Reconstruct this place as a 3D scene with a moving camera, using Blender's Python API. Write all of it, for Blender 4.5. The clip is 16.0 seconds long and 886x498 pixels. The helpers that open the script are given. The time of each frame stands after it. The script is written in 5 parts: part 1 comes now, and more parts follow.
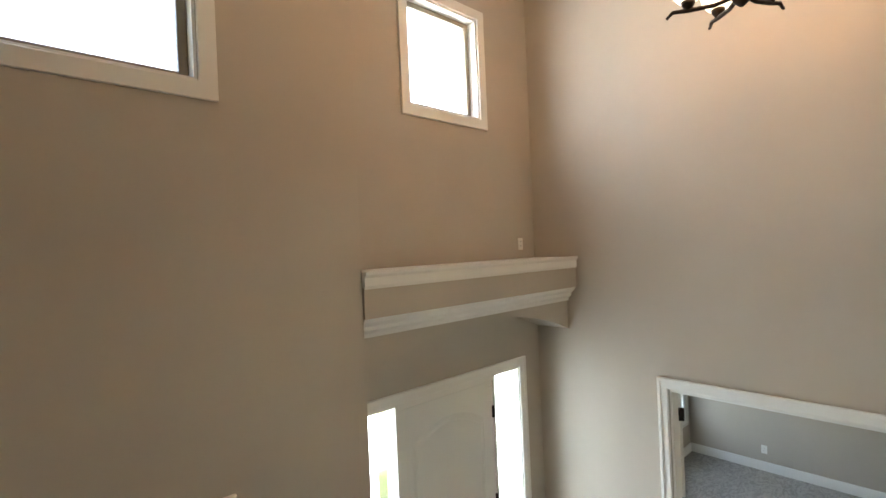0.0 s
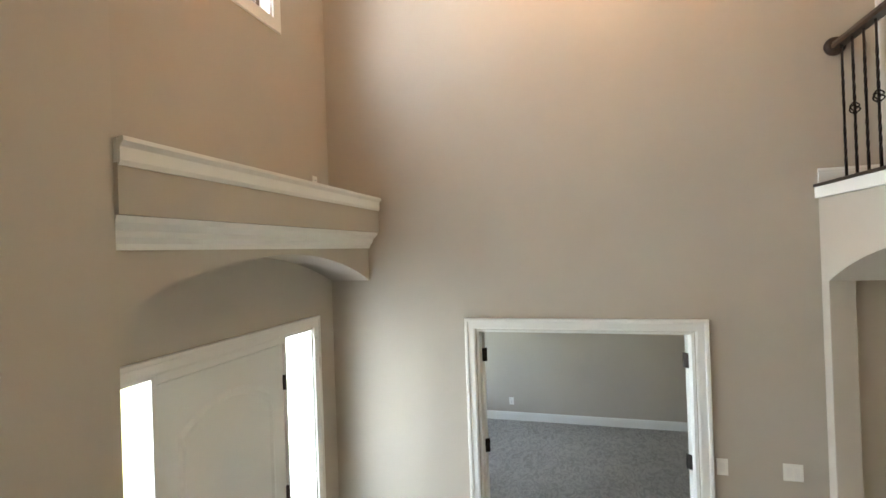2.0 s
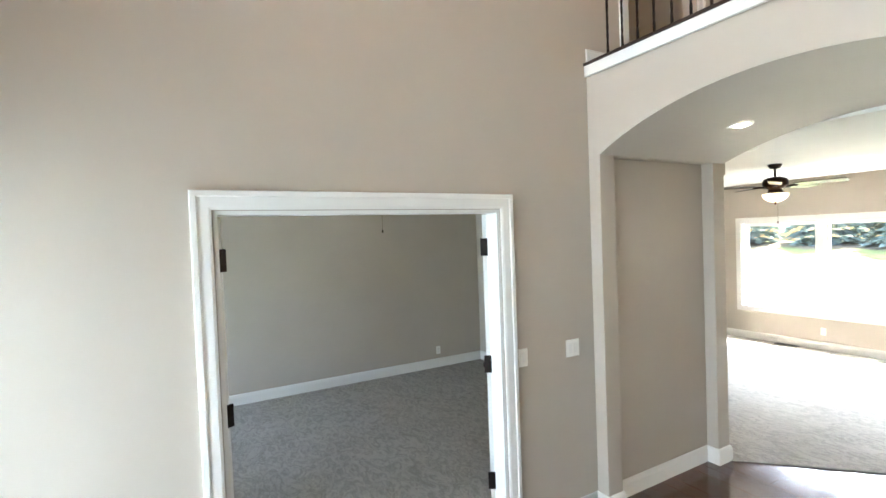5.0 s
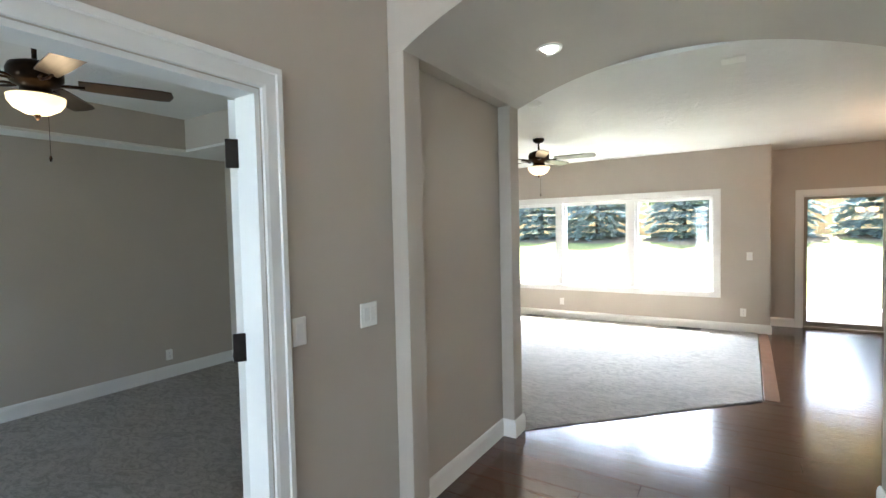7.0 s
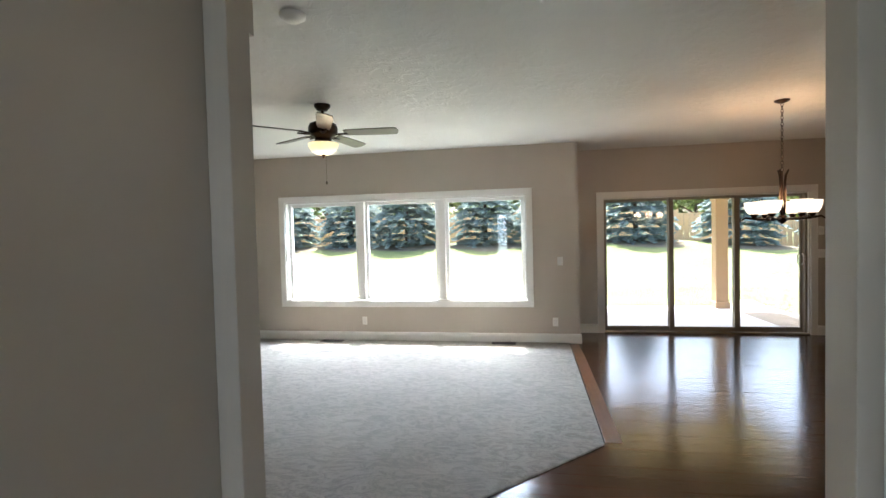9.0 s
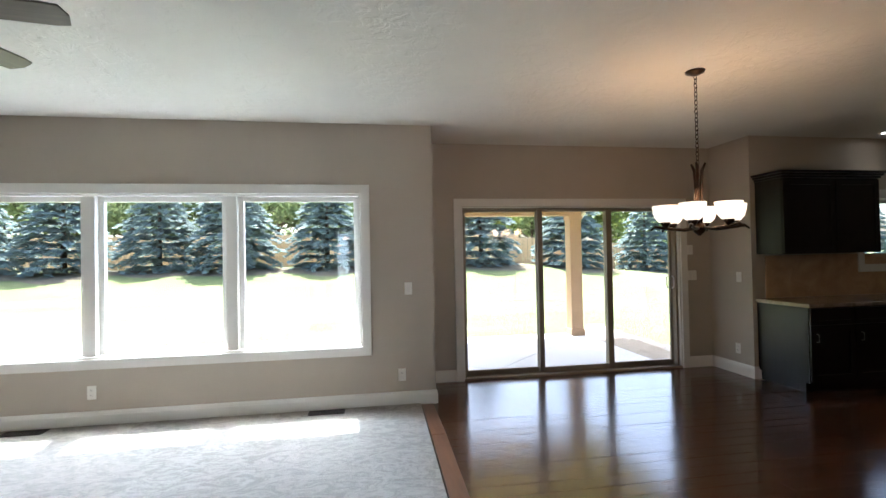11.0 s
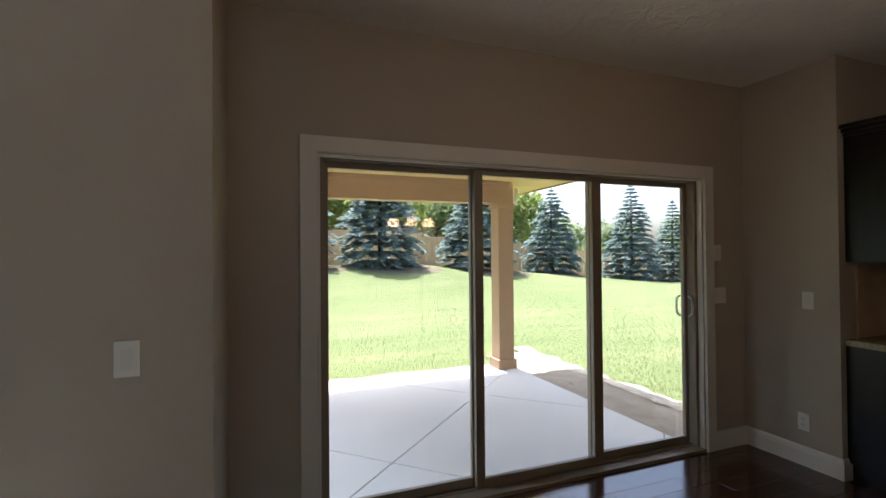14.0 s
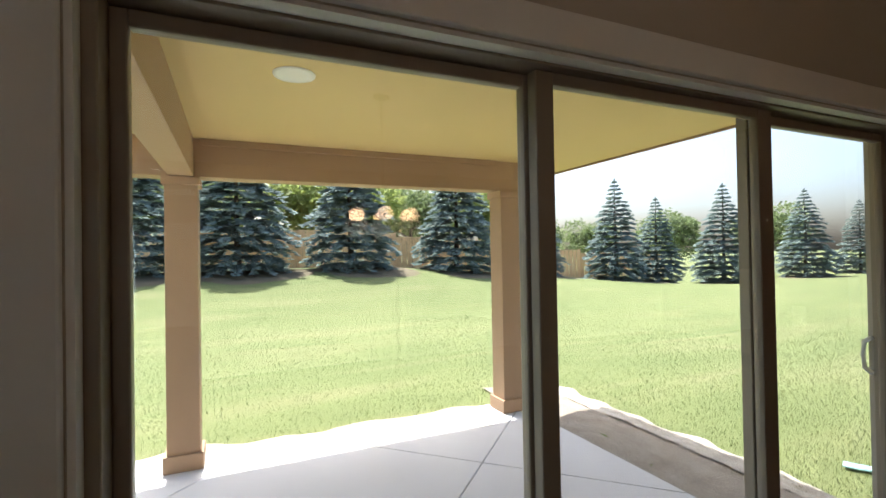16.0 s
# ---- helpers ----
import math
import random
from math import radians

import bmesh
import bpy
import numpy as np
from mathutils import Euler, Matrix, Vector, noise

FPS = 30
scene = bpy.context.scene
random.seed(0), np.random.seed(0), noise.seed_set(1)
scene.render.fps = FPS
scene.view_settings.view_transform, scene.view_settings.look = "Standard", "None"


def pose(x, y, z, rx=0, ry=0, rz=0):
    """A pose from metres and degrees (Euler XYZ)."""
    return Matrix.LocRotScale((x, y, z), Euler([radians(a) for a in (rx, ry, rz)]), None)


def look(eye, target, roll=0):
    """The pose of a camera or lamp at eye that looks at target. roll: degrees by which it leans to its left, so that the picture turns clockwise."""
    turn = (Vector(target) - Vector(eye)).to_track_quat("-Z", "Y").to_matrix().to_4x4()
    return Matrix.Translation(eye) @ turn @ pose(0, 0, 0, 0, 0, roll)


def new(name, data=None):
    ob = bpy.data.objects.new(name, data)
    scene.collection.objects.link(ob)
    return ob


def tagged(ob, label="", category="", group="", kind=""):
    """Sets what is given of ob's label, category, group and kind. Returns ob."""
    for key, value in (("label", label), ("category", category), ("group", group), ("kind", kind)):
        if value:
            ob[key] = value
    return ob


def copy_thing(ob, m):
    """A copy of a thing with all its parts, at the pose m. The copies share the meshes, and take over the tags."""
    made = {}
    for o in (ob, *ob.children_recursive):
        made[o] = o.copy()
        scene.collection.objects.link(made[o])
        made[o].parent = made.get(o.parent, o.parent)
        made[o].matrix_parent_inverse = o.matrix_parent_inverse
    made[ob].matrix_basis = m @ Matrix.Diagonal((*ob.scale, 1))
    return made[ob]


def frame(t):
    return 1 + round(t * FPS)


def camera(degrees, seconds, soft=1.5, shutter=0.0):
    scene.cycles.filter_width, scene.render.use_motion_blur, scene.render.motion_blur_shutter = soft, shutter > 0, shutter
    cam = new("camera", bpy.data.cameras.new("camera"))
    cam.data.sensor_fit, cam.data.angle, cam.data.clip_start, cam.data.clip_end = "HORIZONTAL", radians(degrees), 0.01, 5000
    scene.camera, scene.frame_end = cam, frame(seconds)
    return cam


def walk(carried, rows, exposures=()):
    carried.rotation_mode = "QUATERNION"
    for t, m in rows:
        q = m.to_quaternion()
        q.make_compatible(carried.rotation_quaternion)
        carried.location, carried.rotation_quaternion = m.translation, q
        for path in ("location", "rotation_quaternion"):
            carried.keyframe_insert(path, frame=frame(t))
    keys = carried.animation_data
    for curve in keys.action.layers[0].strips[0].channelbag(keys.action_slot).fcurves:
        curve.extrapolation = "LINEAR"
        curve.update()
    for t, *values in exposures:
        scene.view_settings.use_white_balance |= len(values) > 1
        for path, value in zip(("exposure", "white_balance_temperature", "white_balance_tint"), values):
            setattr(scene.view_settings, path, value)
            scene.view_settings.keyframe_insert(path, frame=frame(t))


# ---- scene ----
cam = camera(87.1, 16.0)
PATH = [
    (0, (1.015, 0.035, 3.341), (-0.466, 1.38, 3.342), -2.5),
    (0.5, (0.833, -0.032, 3.181), (-0.459, 1.495, 3.145), -3.1),
    (1, (0.515, 0.074, 3.092), (-0.484, 1.806, 3.028), -2.7),
    (1.5, (0.369, 0.176, 2.877), (-0.425, 2.011, 2.872), -2.3),
    (2, (0.214, 0.253, 2.752), (-0.343, 2.174, 2.762), -2.0),
    (2.5, (-0.043, 0.37, 2.639), (-0.267, 2.357, 2.639), -1.6),
    (3, (-0.185, 0.491, 2.478), (-0.171, 2.491, 2.481), -1.8),
    (5.5, (-0.76, 1.854, 1.848), (0.439, 3.453, 1.785), -1.8),
    (6, (-0.613, 2.043, 1.725), (0.785, 3.472, 1.664), -1.5),
    (6.5, (-0.405, 2.227, 1.606), (1.152, 3.481, 1.551), -1.6),
    (7, (-0.146, 2.423, 1.575), (1.545, 3.487, 1.493), -1.3),
    (7.5, (0.175, 2.553, 1.526), (1.975, 3.422, 1.447), -1.5),
    (8, (0.522, 2.657, 1.506), (2.404, 3.331, 1.447), -1.7),
    (8.5, (0.955, 2.744, 1.509), (2.894, 3.233, 1.449), -1.6),
    (9, (1.439, 2.758, 1.486), (3.41, 3.091, 1.425), -1.4),
    (9.5, (1.871, 2.798, 1.422), (3.864, 2.953, 1.39), -1.1),
    (10, (2.355, 2.76, 1.427), (4.355, 2.754, 1.417), -1.0),
    (12.5, (4.728, 2.284, 1.36), (6.629, 1.665, 1.402), -1.2),
    (13, (5.136, 2.142, 1.377), (7.027, 1.49, 1.404), -1.1),
    (13.5, (5.569, 1.98, 1.404), (7.455, 1.315, 1.429), -1.1),
    (14, (6.029, 1.843, 1.426), (7.897, 1.13, 1.449), -0.5),
    (14.5, (6.49, 1.696, 1.421), (8.334, 0.925, 1.464), -0.3),
    (15, (6.863, 1.548, 1.453), (8.698, 0.752, 1.475), -0.4),
    (15.5, (7.253, 1.445, 1.467), (9.084, 0.639, 1.487), -0.6),
    (16, (7.611, 1.355, 1.48), (9.436, 0.538, 1.502), -1.0),
]
EXPO = [(0.0, 3.65, 6450, 10), (3.0, 4.12, 6400, 10), (5.5, 4.3, 5950, 10), (6.5, 3.95, 5850, 10), (7.5, 3.35, 5850, 10), (8.5, 2.9, 5850, 10), (9.0, 2.8, 5850, 10), (10.0, 2.85, 5750, 10), (12.5, 2.0, 5500, 10), (14.0, 1.7, 5700, 10), (16.0, 1.45, 6000, 10)]
walk(cam, [(t, look(eye, target, roll)) for t, eye, target, roll in PATH], EXPO)

# ---- world, sun and lights ----
SUN_EL, SUN_AZ = 62.0, 3.0   # elevation; direction towards the sun, degrees from +x towards +y
world = bpy.data.worlds.new("sky")
scene.world = world
world.use_nodes = True
wn = world.node_tree.nodes
sky = wn.new("ShaderNodeTexSky")
sky.sky_type = "NISHITA"
sky.sun_disc = False
sky.sun_elevation = radians(SUN_EL)
sky.sun_rotation = radians(90 - SUN_AZ)
sky.dust_density = 5.0
wn["Background"].inputs["Strength"].default_value = 0.15
world.node_tree.links.new(sky.outputs[0], wn["Background"].inputs["Color"])

sun = new("sun", bpy.data.lights.new("sun", "SUN"))
sun.data.energy, sun.data.angle, sun.data.color = 5.0, radians(0.6), (1.0, 0.95, 0.87)
sdir = Vector((math.cos(radians(SUN_EL)) * math.cos(radians(SUN_AZ)), math.cos(radians(SUN_EL)) * math.sin(radians(SUN_AZ)), math.sin(radians(SUN_EL))))
sun.matrix_world = look(sdir * 60, (0, 0, 0))


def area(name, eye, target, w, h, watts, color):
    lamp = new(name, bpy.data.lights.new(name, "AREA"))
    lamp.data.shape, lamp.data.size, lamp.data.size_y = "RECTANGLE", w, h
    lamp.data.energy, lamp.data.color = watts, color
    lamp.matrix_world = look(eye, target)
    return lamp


def bulb(name, place, watts, color=(1.0, 0.58, 0.30), radius=0.04):
    lamp = new(name, bpy.data.lights.new(name, "POINT"))
    lamp.data.energy, lamp.data.color, lamp.data.shadow_soft_size = watts, color, radius
    lamp.location = place
    return lamp


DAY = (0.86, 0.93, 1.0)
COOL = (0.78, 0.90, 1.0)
# added lamp outside, hidden above the window head, to boost the sky's light
area("window_sky_fill", (9.0, 4.43, 2.50), (4.6, 4.43, 0.6), 3.4, 0.3, 48.0, COOL)
# added lamps filling the openings: sky stand-ins, also the white behind the panes
area("entry_window_sky_fill", (-2.075, 2.784, 4.965), (0.0, 2.784, 4.965), 0.80, 0.90, 3.8, DAY)
area("stair_window_sky_fill", (-1.628, 0.04, 4.815), (0.0, 0.04, 4.815), 1.28, 1.17, 0.8, DAY)
area("lower_stair_window_sky_fill", (-1.628, 0.075, 1.565), (0.0, 0.075, 1.565), 1.2, 1.0, 1.2, COOL)
area("sidelight_sky_fill", (-2.04, 3.415, 1.19), (0.0, 3.415, 1.19), 0.32, 1.88, 2.5, COOL)
area("sidelight_sky_fill", (-2.04, 1.89, 1.19), (0.0, 1.89, 1.19), 0.28, 1.88, 1.6, COOL)
area("office_sky_fill", (-2.08, 6.59, 1.23), (0.0, 6.59, 1.1), 1.85, 1.3, 3.8, (0.68, 0.85, 1.0))

# ---- materials ----


class Mat:
    """A node material under construction."""

    def __init__(self, name, rough=0.5, metal=0.0, spec=0.5):
        self.m = bpy.data.materials.new(name)
        self.m.use_nodes = True
        self.t = self.m.node_tree
        self.b = self.t.nodes["Principled BSDF"]
        self.b.inputs["Roughness"].default_value = rough
        self.b.inputs["Metallic"].default_value = metal
        self.b.inputs["Specular IOR Level"].default_value = spec
        self.co = self.t.nodes.new("ShaderNodeTexCoord").outputs["Object"]

    def link(self, a, b):
        self.t.links.new(a, b)

    def mapped(self, scale):
        n = self.t.nodes.new("ShaderNodeMapping")
        n.inputs["Scale"].default_value = scale
        self.link(self.co, n.inputs["Vector"])
        return n.outputs[0]

    def noise(self, scale, detail=4.0, rough=0.55, at=None, distort=0.0):
        n = self.t.nodes.new("ShaderNodeTexNoise")
        n.inputs["Scale"].default_value, n.inputs["Detail"].default_value = scale, detail
        n.inputs["Roughness"].default_value, n.inputs["Distortion"].default_value = rough, distort
        self.link(at or self.co, n.inputs["Vector"])
        return n.outputs["Fac"]

    def ramp(self, fac, stops):
        n = self.t.nodes.new("ShaderNodeValToRGB")
        while len(n.color_ramp.elements) < len(stops):
            n.color_ramp.elements.new(0.5)
        for e, (p, c) in zip(n.color_ramp.elements, stops):
            e.position = p
            e.color = (*c, 1) if len(c) == 3 else c
        self.link(fac, n.inputs[0])
        return n.outputs[0]

    def mix(self, fac, a, b, kind="MIX"):
        n = self.t.nodes.new("ShaderNodeMix")
        n.data_type, n.blend_type = "RGBA", kind
        for s, v in ((n.inputs[0], fac), (n.inputs[6], a), (n.inputs[7], b)):
            if isinstance(v, (int, float)):
                s.default_value = v
            elif isinstance(v, tuple):
                s.default_value = (*v, 1)
            else:
                self.link(v, s)
        return n.outputs[2]

    def color(self, c):
        if isinstance(c, tuple):
            self.b.inputs["Base Color"].default_value = (*c, 1)
        else:
            self.link(c, self.b.inputs["Base Color"])
        return self

    def bump(self, h, strength=0.3, dist=0.01):
        n = self.t.nodes.new("ShaderNodeBump")
        n.inputs["Strength"].default_value, n.inputs["Distance"].default_value = strength, dist
        self.link(h, n.inputs["Height"])
        self.link(n.outputs[0], self.b.inputs["Normal"])
        return self

    def gloss(self, fac, lo, hi):
        n = self.t.nodes.new("ShaderNodeMapRange")
        n.inputs["To Min"].default_value, n.inputs["To Max"].default_value = lo, hi
        self.link(fac, n.inputs["Value"])
        self.link(n.outputs[0], self.b.inputs["Roughness"])
        return self

    def rand(self):
        return self.t.nodes.new("ShaderNodeObjectInfo").outputs["Random"]


def shade(c, k):
    return tuple(min(1.0, v * k) for v in c)


def paint(name, c, rough=0.6, vary=0.06, bump=0.12, scale=140):
    m = Mat(name, rough, 0, 0.3)
    m.color(m.ramp(m.noise(1.3, 5), [(0.3, shade(c, 1 - vary)), (0.7, shade(c, 1 + vary))]))
    m.bump(m.noise(scale, 3), bump, 0.002)
    return m.m


WALL = paint("greige_wall_paint", (0.462, 0.408, 0.336), 0.62, 0.035, 0.18, 90)
TRIM = paint("white_trim_paint", (0.76, 0.74, 0.69), 0.35, 0.02, 0.03, 60)
DOOR_WHITE = paint("white_door_paint", (0.74, 0.73, 0.68), 0.38, 0.02, 0.04, 40)
SOFFIT = paint("tan_soffit_paint", (0.60, 0.44, 0.20), 0.6, 0.04, 0.1, 60)
POST = paint("tan_post_paint", (0.38, 0.25, 0.155), 0.6, 0.05, 0.1, 60)
ALMOND = paint("almond_slider_frame", (0.27, 0.22, 0.165), 0.4, 0.03, 0.02, 60)
PLATE = paint("white_plastic_plate", (0.80, 0.78, 0.72), 0.35, 0.01, 0.01, 60)
SIDING = paint("neighbour_siding", (0.55, 0.53, 0.5), 0.7, 0.05, 0.1, 30)

m = Mat("knockdown_ceiling", 0.8, 0, 0.2)
n1 = m.noise(9, 6, 0.62, distort=0.6)
m.color(m.ramp(m.noise(1.1, 4), [(0.3, (0.70, 0.68, 0.63)), (0.7, (0.76, 0.74, 0.69))]))
m.bump(m.ramp(n1, [(0.46, (0, 0, 0)), (0.58, (1, 1, 1))]), 0.32, 0.010)
CEIL = m.m

m = Mat("beige_carpet", 0.95, 0, 0.1)
n1, n2, n3 = m.noise(95, 3, 0.75), m.noise(7.5, 7, 0.74, m.mapped((1.5, 0.75, 1.0)), 2.2), m.noise(1.6, 3)
c = m.mix(0.55, m.ramp(n2, [(0.43, (0.30, 0.272, 0.24)), (0.56, (0.73, 0.685, 0.63))]), m.ramp(n1, [(0.3, (0.30, 0.27, 0.235)), (0.7, (0.64, 0.59, 0.53))]))
m.color(m.mix(0.25, c, m.ramp(n3, [(0.35, (0.40, 0.365, 0.32)), (0.65, (0.58, 0.54, 0.48))])))
h = m.mix(0.5, m.noise(220, 2), n2)
m.bump(h, 1.0, 0.06)
CARPET = m.m


def wood(name, dark, light, rough, along, vary=0.5, rel=0.15):
    m = Mat(name, rough, 0, 0.5)
    s = [34.0, 34.0, 34.0]
    s[along] = 2.2
    g = m.noise(1.0, 6, 0.62, m.mapped(tuple(s)), 0.7)
    c = m.ramp(g, [(0.3, dark), (0.72, light)])
    c = m.mix(vary, c, m.ramp(m.rand(), [(0.0, shade(dark, 0.85)), (1.0, shade(light, 1.05))]))
    m.color(c)
    m.gloss(m.noise(6, 3), rough * 0.75, rough * 1.35)
    s2 = [9.0, 9.0, 9.0]
    s2[along] = 1.6
    m.bump(m.mix(0.6, g, m.noise(1.0, 3, 0.5, m.mapped(tuple(s2)))), rel, 0.006)
    return m.m


PLANK = wood("dark_hardwood", (0.034, 0.014, 0.007), (0.10, 0.040, 0.019), 0.15, 1, 0.35, 0.22)
PLANK.node_tree.nodes["Principled BSDF"].inputs["Specular IOR Level"].default_value = 0.8
BORDER = wood("border_hardwood", (0.12, 0.052, 0.024), (0.21, 0.095, 0.045), 0.3, 0, 0.4, 0.3)
ESPRESSO = wood("espresso_cabinet_wood", (0.006, 0.005, 0.004), (0.013, 0.010, 0.008), 0.3, 2, 0.2, 0.06)
ESPRESSO.node_tree.nodes["Principled BSDF"].inputs["Specular IOR Level"].default_value = 0.3
RAILWOOD = wood("dark_rail_wood", (0.02, 0.011, 0.007), (0.05, 0.027, 0.016), 0.3, 1, 0.2, 0.08)
BLADE = wood("dark_fan_blade", (0.05, 0.035, 0.025), (0.10, 0.075, 0.055), 0.35, 0, 0.2, 0.05)
CEDAR = wood("cedar_fence_board", (0.56, 0.33, 0.17), (0.84, 0.58, 0.35), 0.8, 2, 0.5, 0.2)


def metal(name, c, rough, vary=0.3):
    m = Mat(name, rough, 1.0)
    m.color(m.ramp(m.noise(14, 4), [(0.3, shade(c, 1 - vary)), (0.7, shade(c, 1 + vary))]))
    m.gloss(m.noise(30, 3), rough * 0.8, rough * 1.3)
    return m.m


BRONZE = metal("oil_rubbed_bronze", (0.04, 0.026, 0.018), 0.38)
IRON = metal("black_wrought_iron", (0.03, 0.024, 0.021), 0.45)
STEEL = metal("brushed_steel", (0.55, 0.54, 0.52), 0.3, 0.1)

m = Mat("window_glass", 0.0, 0, 0.5)
m.color((0.97, 0.985, 0.98))
m.b.inputs["Transmission Weight"].default_value = 1.0
m.b.inputs["IOR"].default_value = 1.45
GLASS = m.m


def glow(name, c, strength, base=(0.85, 0.76, 0.6)):
    m = Mat(name, 0.4)
    m.color(m.ramp(m.noise(9, 4), [(0.35, shade(base, 0.9)), (0.65, base)]))
    m.link(m.ramp(m.noise(7, 4, 0.6, None, 1.0), [(0.3, shade(c, 0.78)), (0.7, c)]), m.b.inputs["Emission Color"])
    m.b.inputs["Emission Strength"].default_value = strength
    return m.m


SHADE = glow("lit_frosted_glass", (1.0, 0.80, 0.52), 0.34)
BOWL = glow("lit_alabaster_bowl", (1.0, 0.72, 0.32), 0.2)
CAN = glow("recessed_lamp_lens", (1.0, 0.93, 0.8), 2.0)

m = Mat("broom_concrete", 0.85, 0, 0.2)
m.color(m.mix(0.4, m.ramp(m.noise(1.4, 6), [(0.3, (0.56, 0.55, 0.52)), (0.7, (0.69, 0.68, 0.66))]), m.ramp(m.noise(70, 3), [(0.3, (0.52, 0.50, 0.49)), (0.7, (0.74, 0.73, 0.71))])))
m.bump(m.noise(1.0, 3, 0.5, m.mapped((260, 14, 20))), 0.2, 0.003)
CONCRETE = m.m

m = Mat("bare_soil", 0.95, 0, 0.1)
m.color(m.mix(0.5, m.ramp(m.noise(5, 6), [(0.3, (0.27, 0.23, 0.18)), (0.7, (0.46, 0.41, 0.34))]), m.ramp(m.noise(60, 4), [(0.3, (0.15, 0.12, 0.09)), (0.7, (0.42, 0.37, 0.3))])))
m.bump(m.noise(26, 6, 0.7), 0.8, 0.03)
SOIL = m.m

m = Mat("mown_lawn", 0.9, 0, 0.15)
n1, n2, n3 = m.noise(0.16, 5, 0.6), m.noise(1.0, 7, 0.7, m.mapped((0.9, 0.16, 1.0)), 0.9), m.noise(34, 5, 0.8)
c = m.mix(0.5, m.ramp(n1, [(0.32, (0.100, 0.136, 0.046)), (0.68, (0.186, 0.205, 0.085))]), m.ramp(n2, [(0.34, (0.080, 0.118, 0.037)), (0.52, (0.156, 0.182, 0.069)), (0.7, (0.281, 0.250, 0.134))]))
m.color(m.mix(0.28, c, m.ramp(n3, [(0.25, (0.053, 0.076, 0.023)), (0.75, (0.253, 0.259, 0.114))])))
m.bump(m.mix(0.5, n3, m.noise(110, 3)), 0.6, 0.04)
LAWN = m.m


def leaf(name, dark, light, scale=3.0, thin=0.15):
    m = Mat(name, 0.65, 0, 0.25)
    m.color(m.mix(0.45, m.ramp(m.noise(scale, 4), [(0.3, dark), (0.7, light)]), m.ramp(m.noise(38, 2), [(0.3, shade(dark, 0.8)), (0.7, shade(light, 1.15))])))
    tr = m.t.nodes.new("ShaderNodeBsdfTranslucent")
    mx = m.t.nodes.new("ShaderNodeMixShader")
    mx.inputs[0].default_value = thin
    m.link(m.b.inputs["Base Color"].links[0].from_socket, tr.inputs["Color"])
    m.link(m.b.outputs[0], mx.inputs[1])
    m.link(tr.outputs[0], mx.inputs[2])
    m.link(mx.outputs[0], m.t.nodes["Material Output"].inputs["Surface"])
    return m.m


SPRUCE = leaf("blue_spruce_needles", (0.065, 0.102, 0.092), (0.35, 0.43, 0.39), 3.0, 0.38)
MAPLE = leaf("light_green_leaves", (0.18, 0.24, 0.06), (0.38, 0.42, 0.14), 1.2, 0.5)
FARLEAF = leaf("far_green_leaves", (0.12, 0.17, 0.07), (0.28, 0.33, 0.15), 1.0, 0.5)
GRASS = leaf("grass_blades", (0.11, 0.155, 0.052), (0.235, 0.27, 0.11), 0.8)
BARK = wood("tree_bark", (0.07, 0.05, 0.035), (0.16, 0.12, 0.09), 0.9, 2, 0.1, 0.6)

m = Mat("tan_tile_backsplash", 0.35, 0, 0.4)
m.color(m.ramp(m.noise(5, 6, 0.6, None, 0.8), [(0.3, (0.36, 0.23, 0.12)), (0.7, (0.52, 0.35, 0.20))]))
m.bump(m.noise(30, 3), 0.1, 0.002)
TILE = m.m
m = Mat("granite_counter", 0.2, 0, 0.5)
m.color(m.mix(0.5, m.ramp(m.noise(45, 5), [(0.35, (0.16, 0.12, 0.09)), (0.65, (0.42, 0.35, 0.28))]), m.ramp(m.noise(8, 4), [(0.3, (0.2, 0.15, 0.11)), (0.7, (0.38, 0.31, 0.25))])))
GRANITE = m.m
m = Mat("pale_sand", 0.95, 0, 0.1)
m.color(m.mix(0.5, m.ramp(m.noise(7, 6), [(0.3, (0.34, 0.30, 0.24)), (0.7, (0.58, 0.54, 0.46))]), m.ramp(m.noise(70, 4), [(0.3, (0.28, 0.24, 0.19)), (0.7, (0.62, 0.58, 0.5))])))
m.bump(m.noise(40, 6, 0.7), 0.8, 0.02)
SAND = m.m
TEAL = paint("teal_plastic", (0.34, 0.60, 0.60), 0.3, 0.1, 0.05, 20)
# mulch brown, darkened to hold the spruces' shade as well
m = Mat("mulch_and_tree_shade", 0.95, 0, 0.1)
m.color(m.mix(0.5, m.ramp(m.noise(2, 6), [(0.3, (0.10, 0.085, 0.05)), (0.7, (0.20, 0.17, 0.11))]), m.ramp(m.noise(30, 4), [(0.3, (0.06, 0.05, 0.03)), (0.7, (0.24, 0.20, 0.14))])))
m.bump(m.noise(20, 6, 0.7), 0.9, 0.04)
MULCH_SHADE = m.m

# ---- building tools ----


def finish(name, bm, mat, parent=None, smooth=False, bevel=0.0, seg=2):
    bmesh.ops.recalc_face_normals(bm, faces=bm.faces)
    me = bpy.data.meshes.new(name)
    bm.to_mesh(me)
    bm.free()
    if mat:
        me.materials.append(mat)
    if smooth:
        me.polygons.foreach_set("use_smooth", [True] * len(me.polygons))
    ob = new(name, me)
    if parent:
        ob.parent = parent
    if bevel:
        mod = ob.modifiers.new("edge", "BEVEL")
        mod.width, mod.segments, mod.limit_method = bevel, seg, "ANGLE"
    return ob


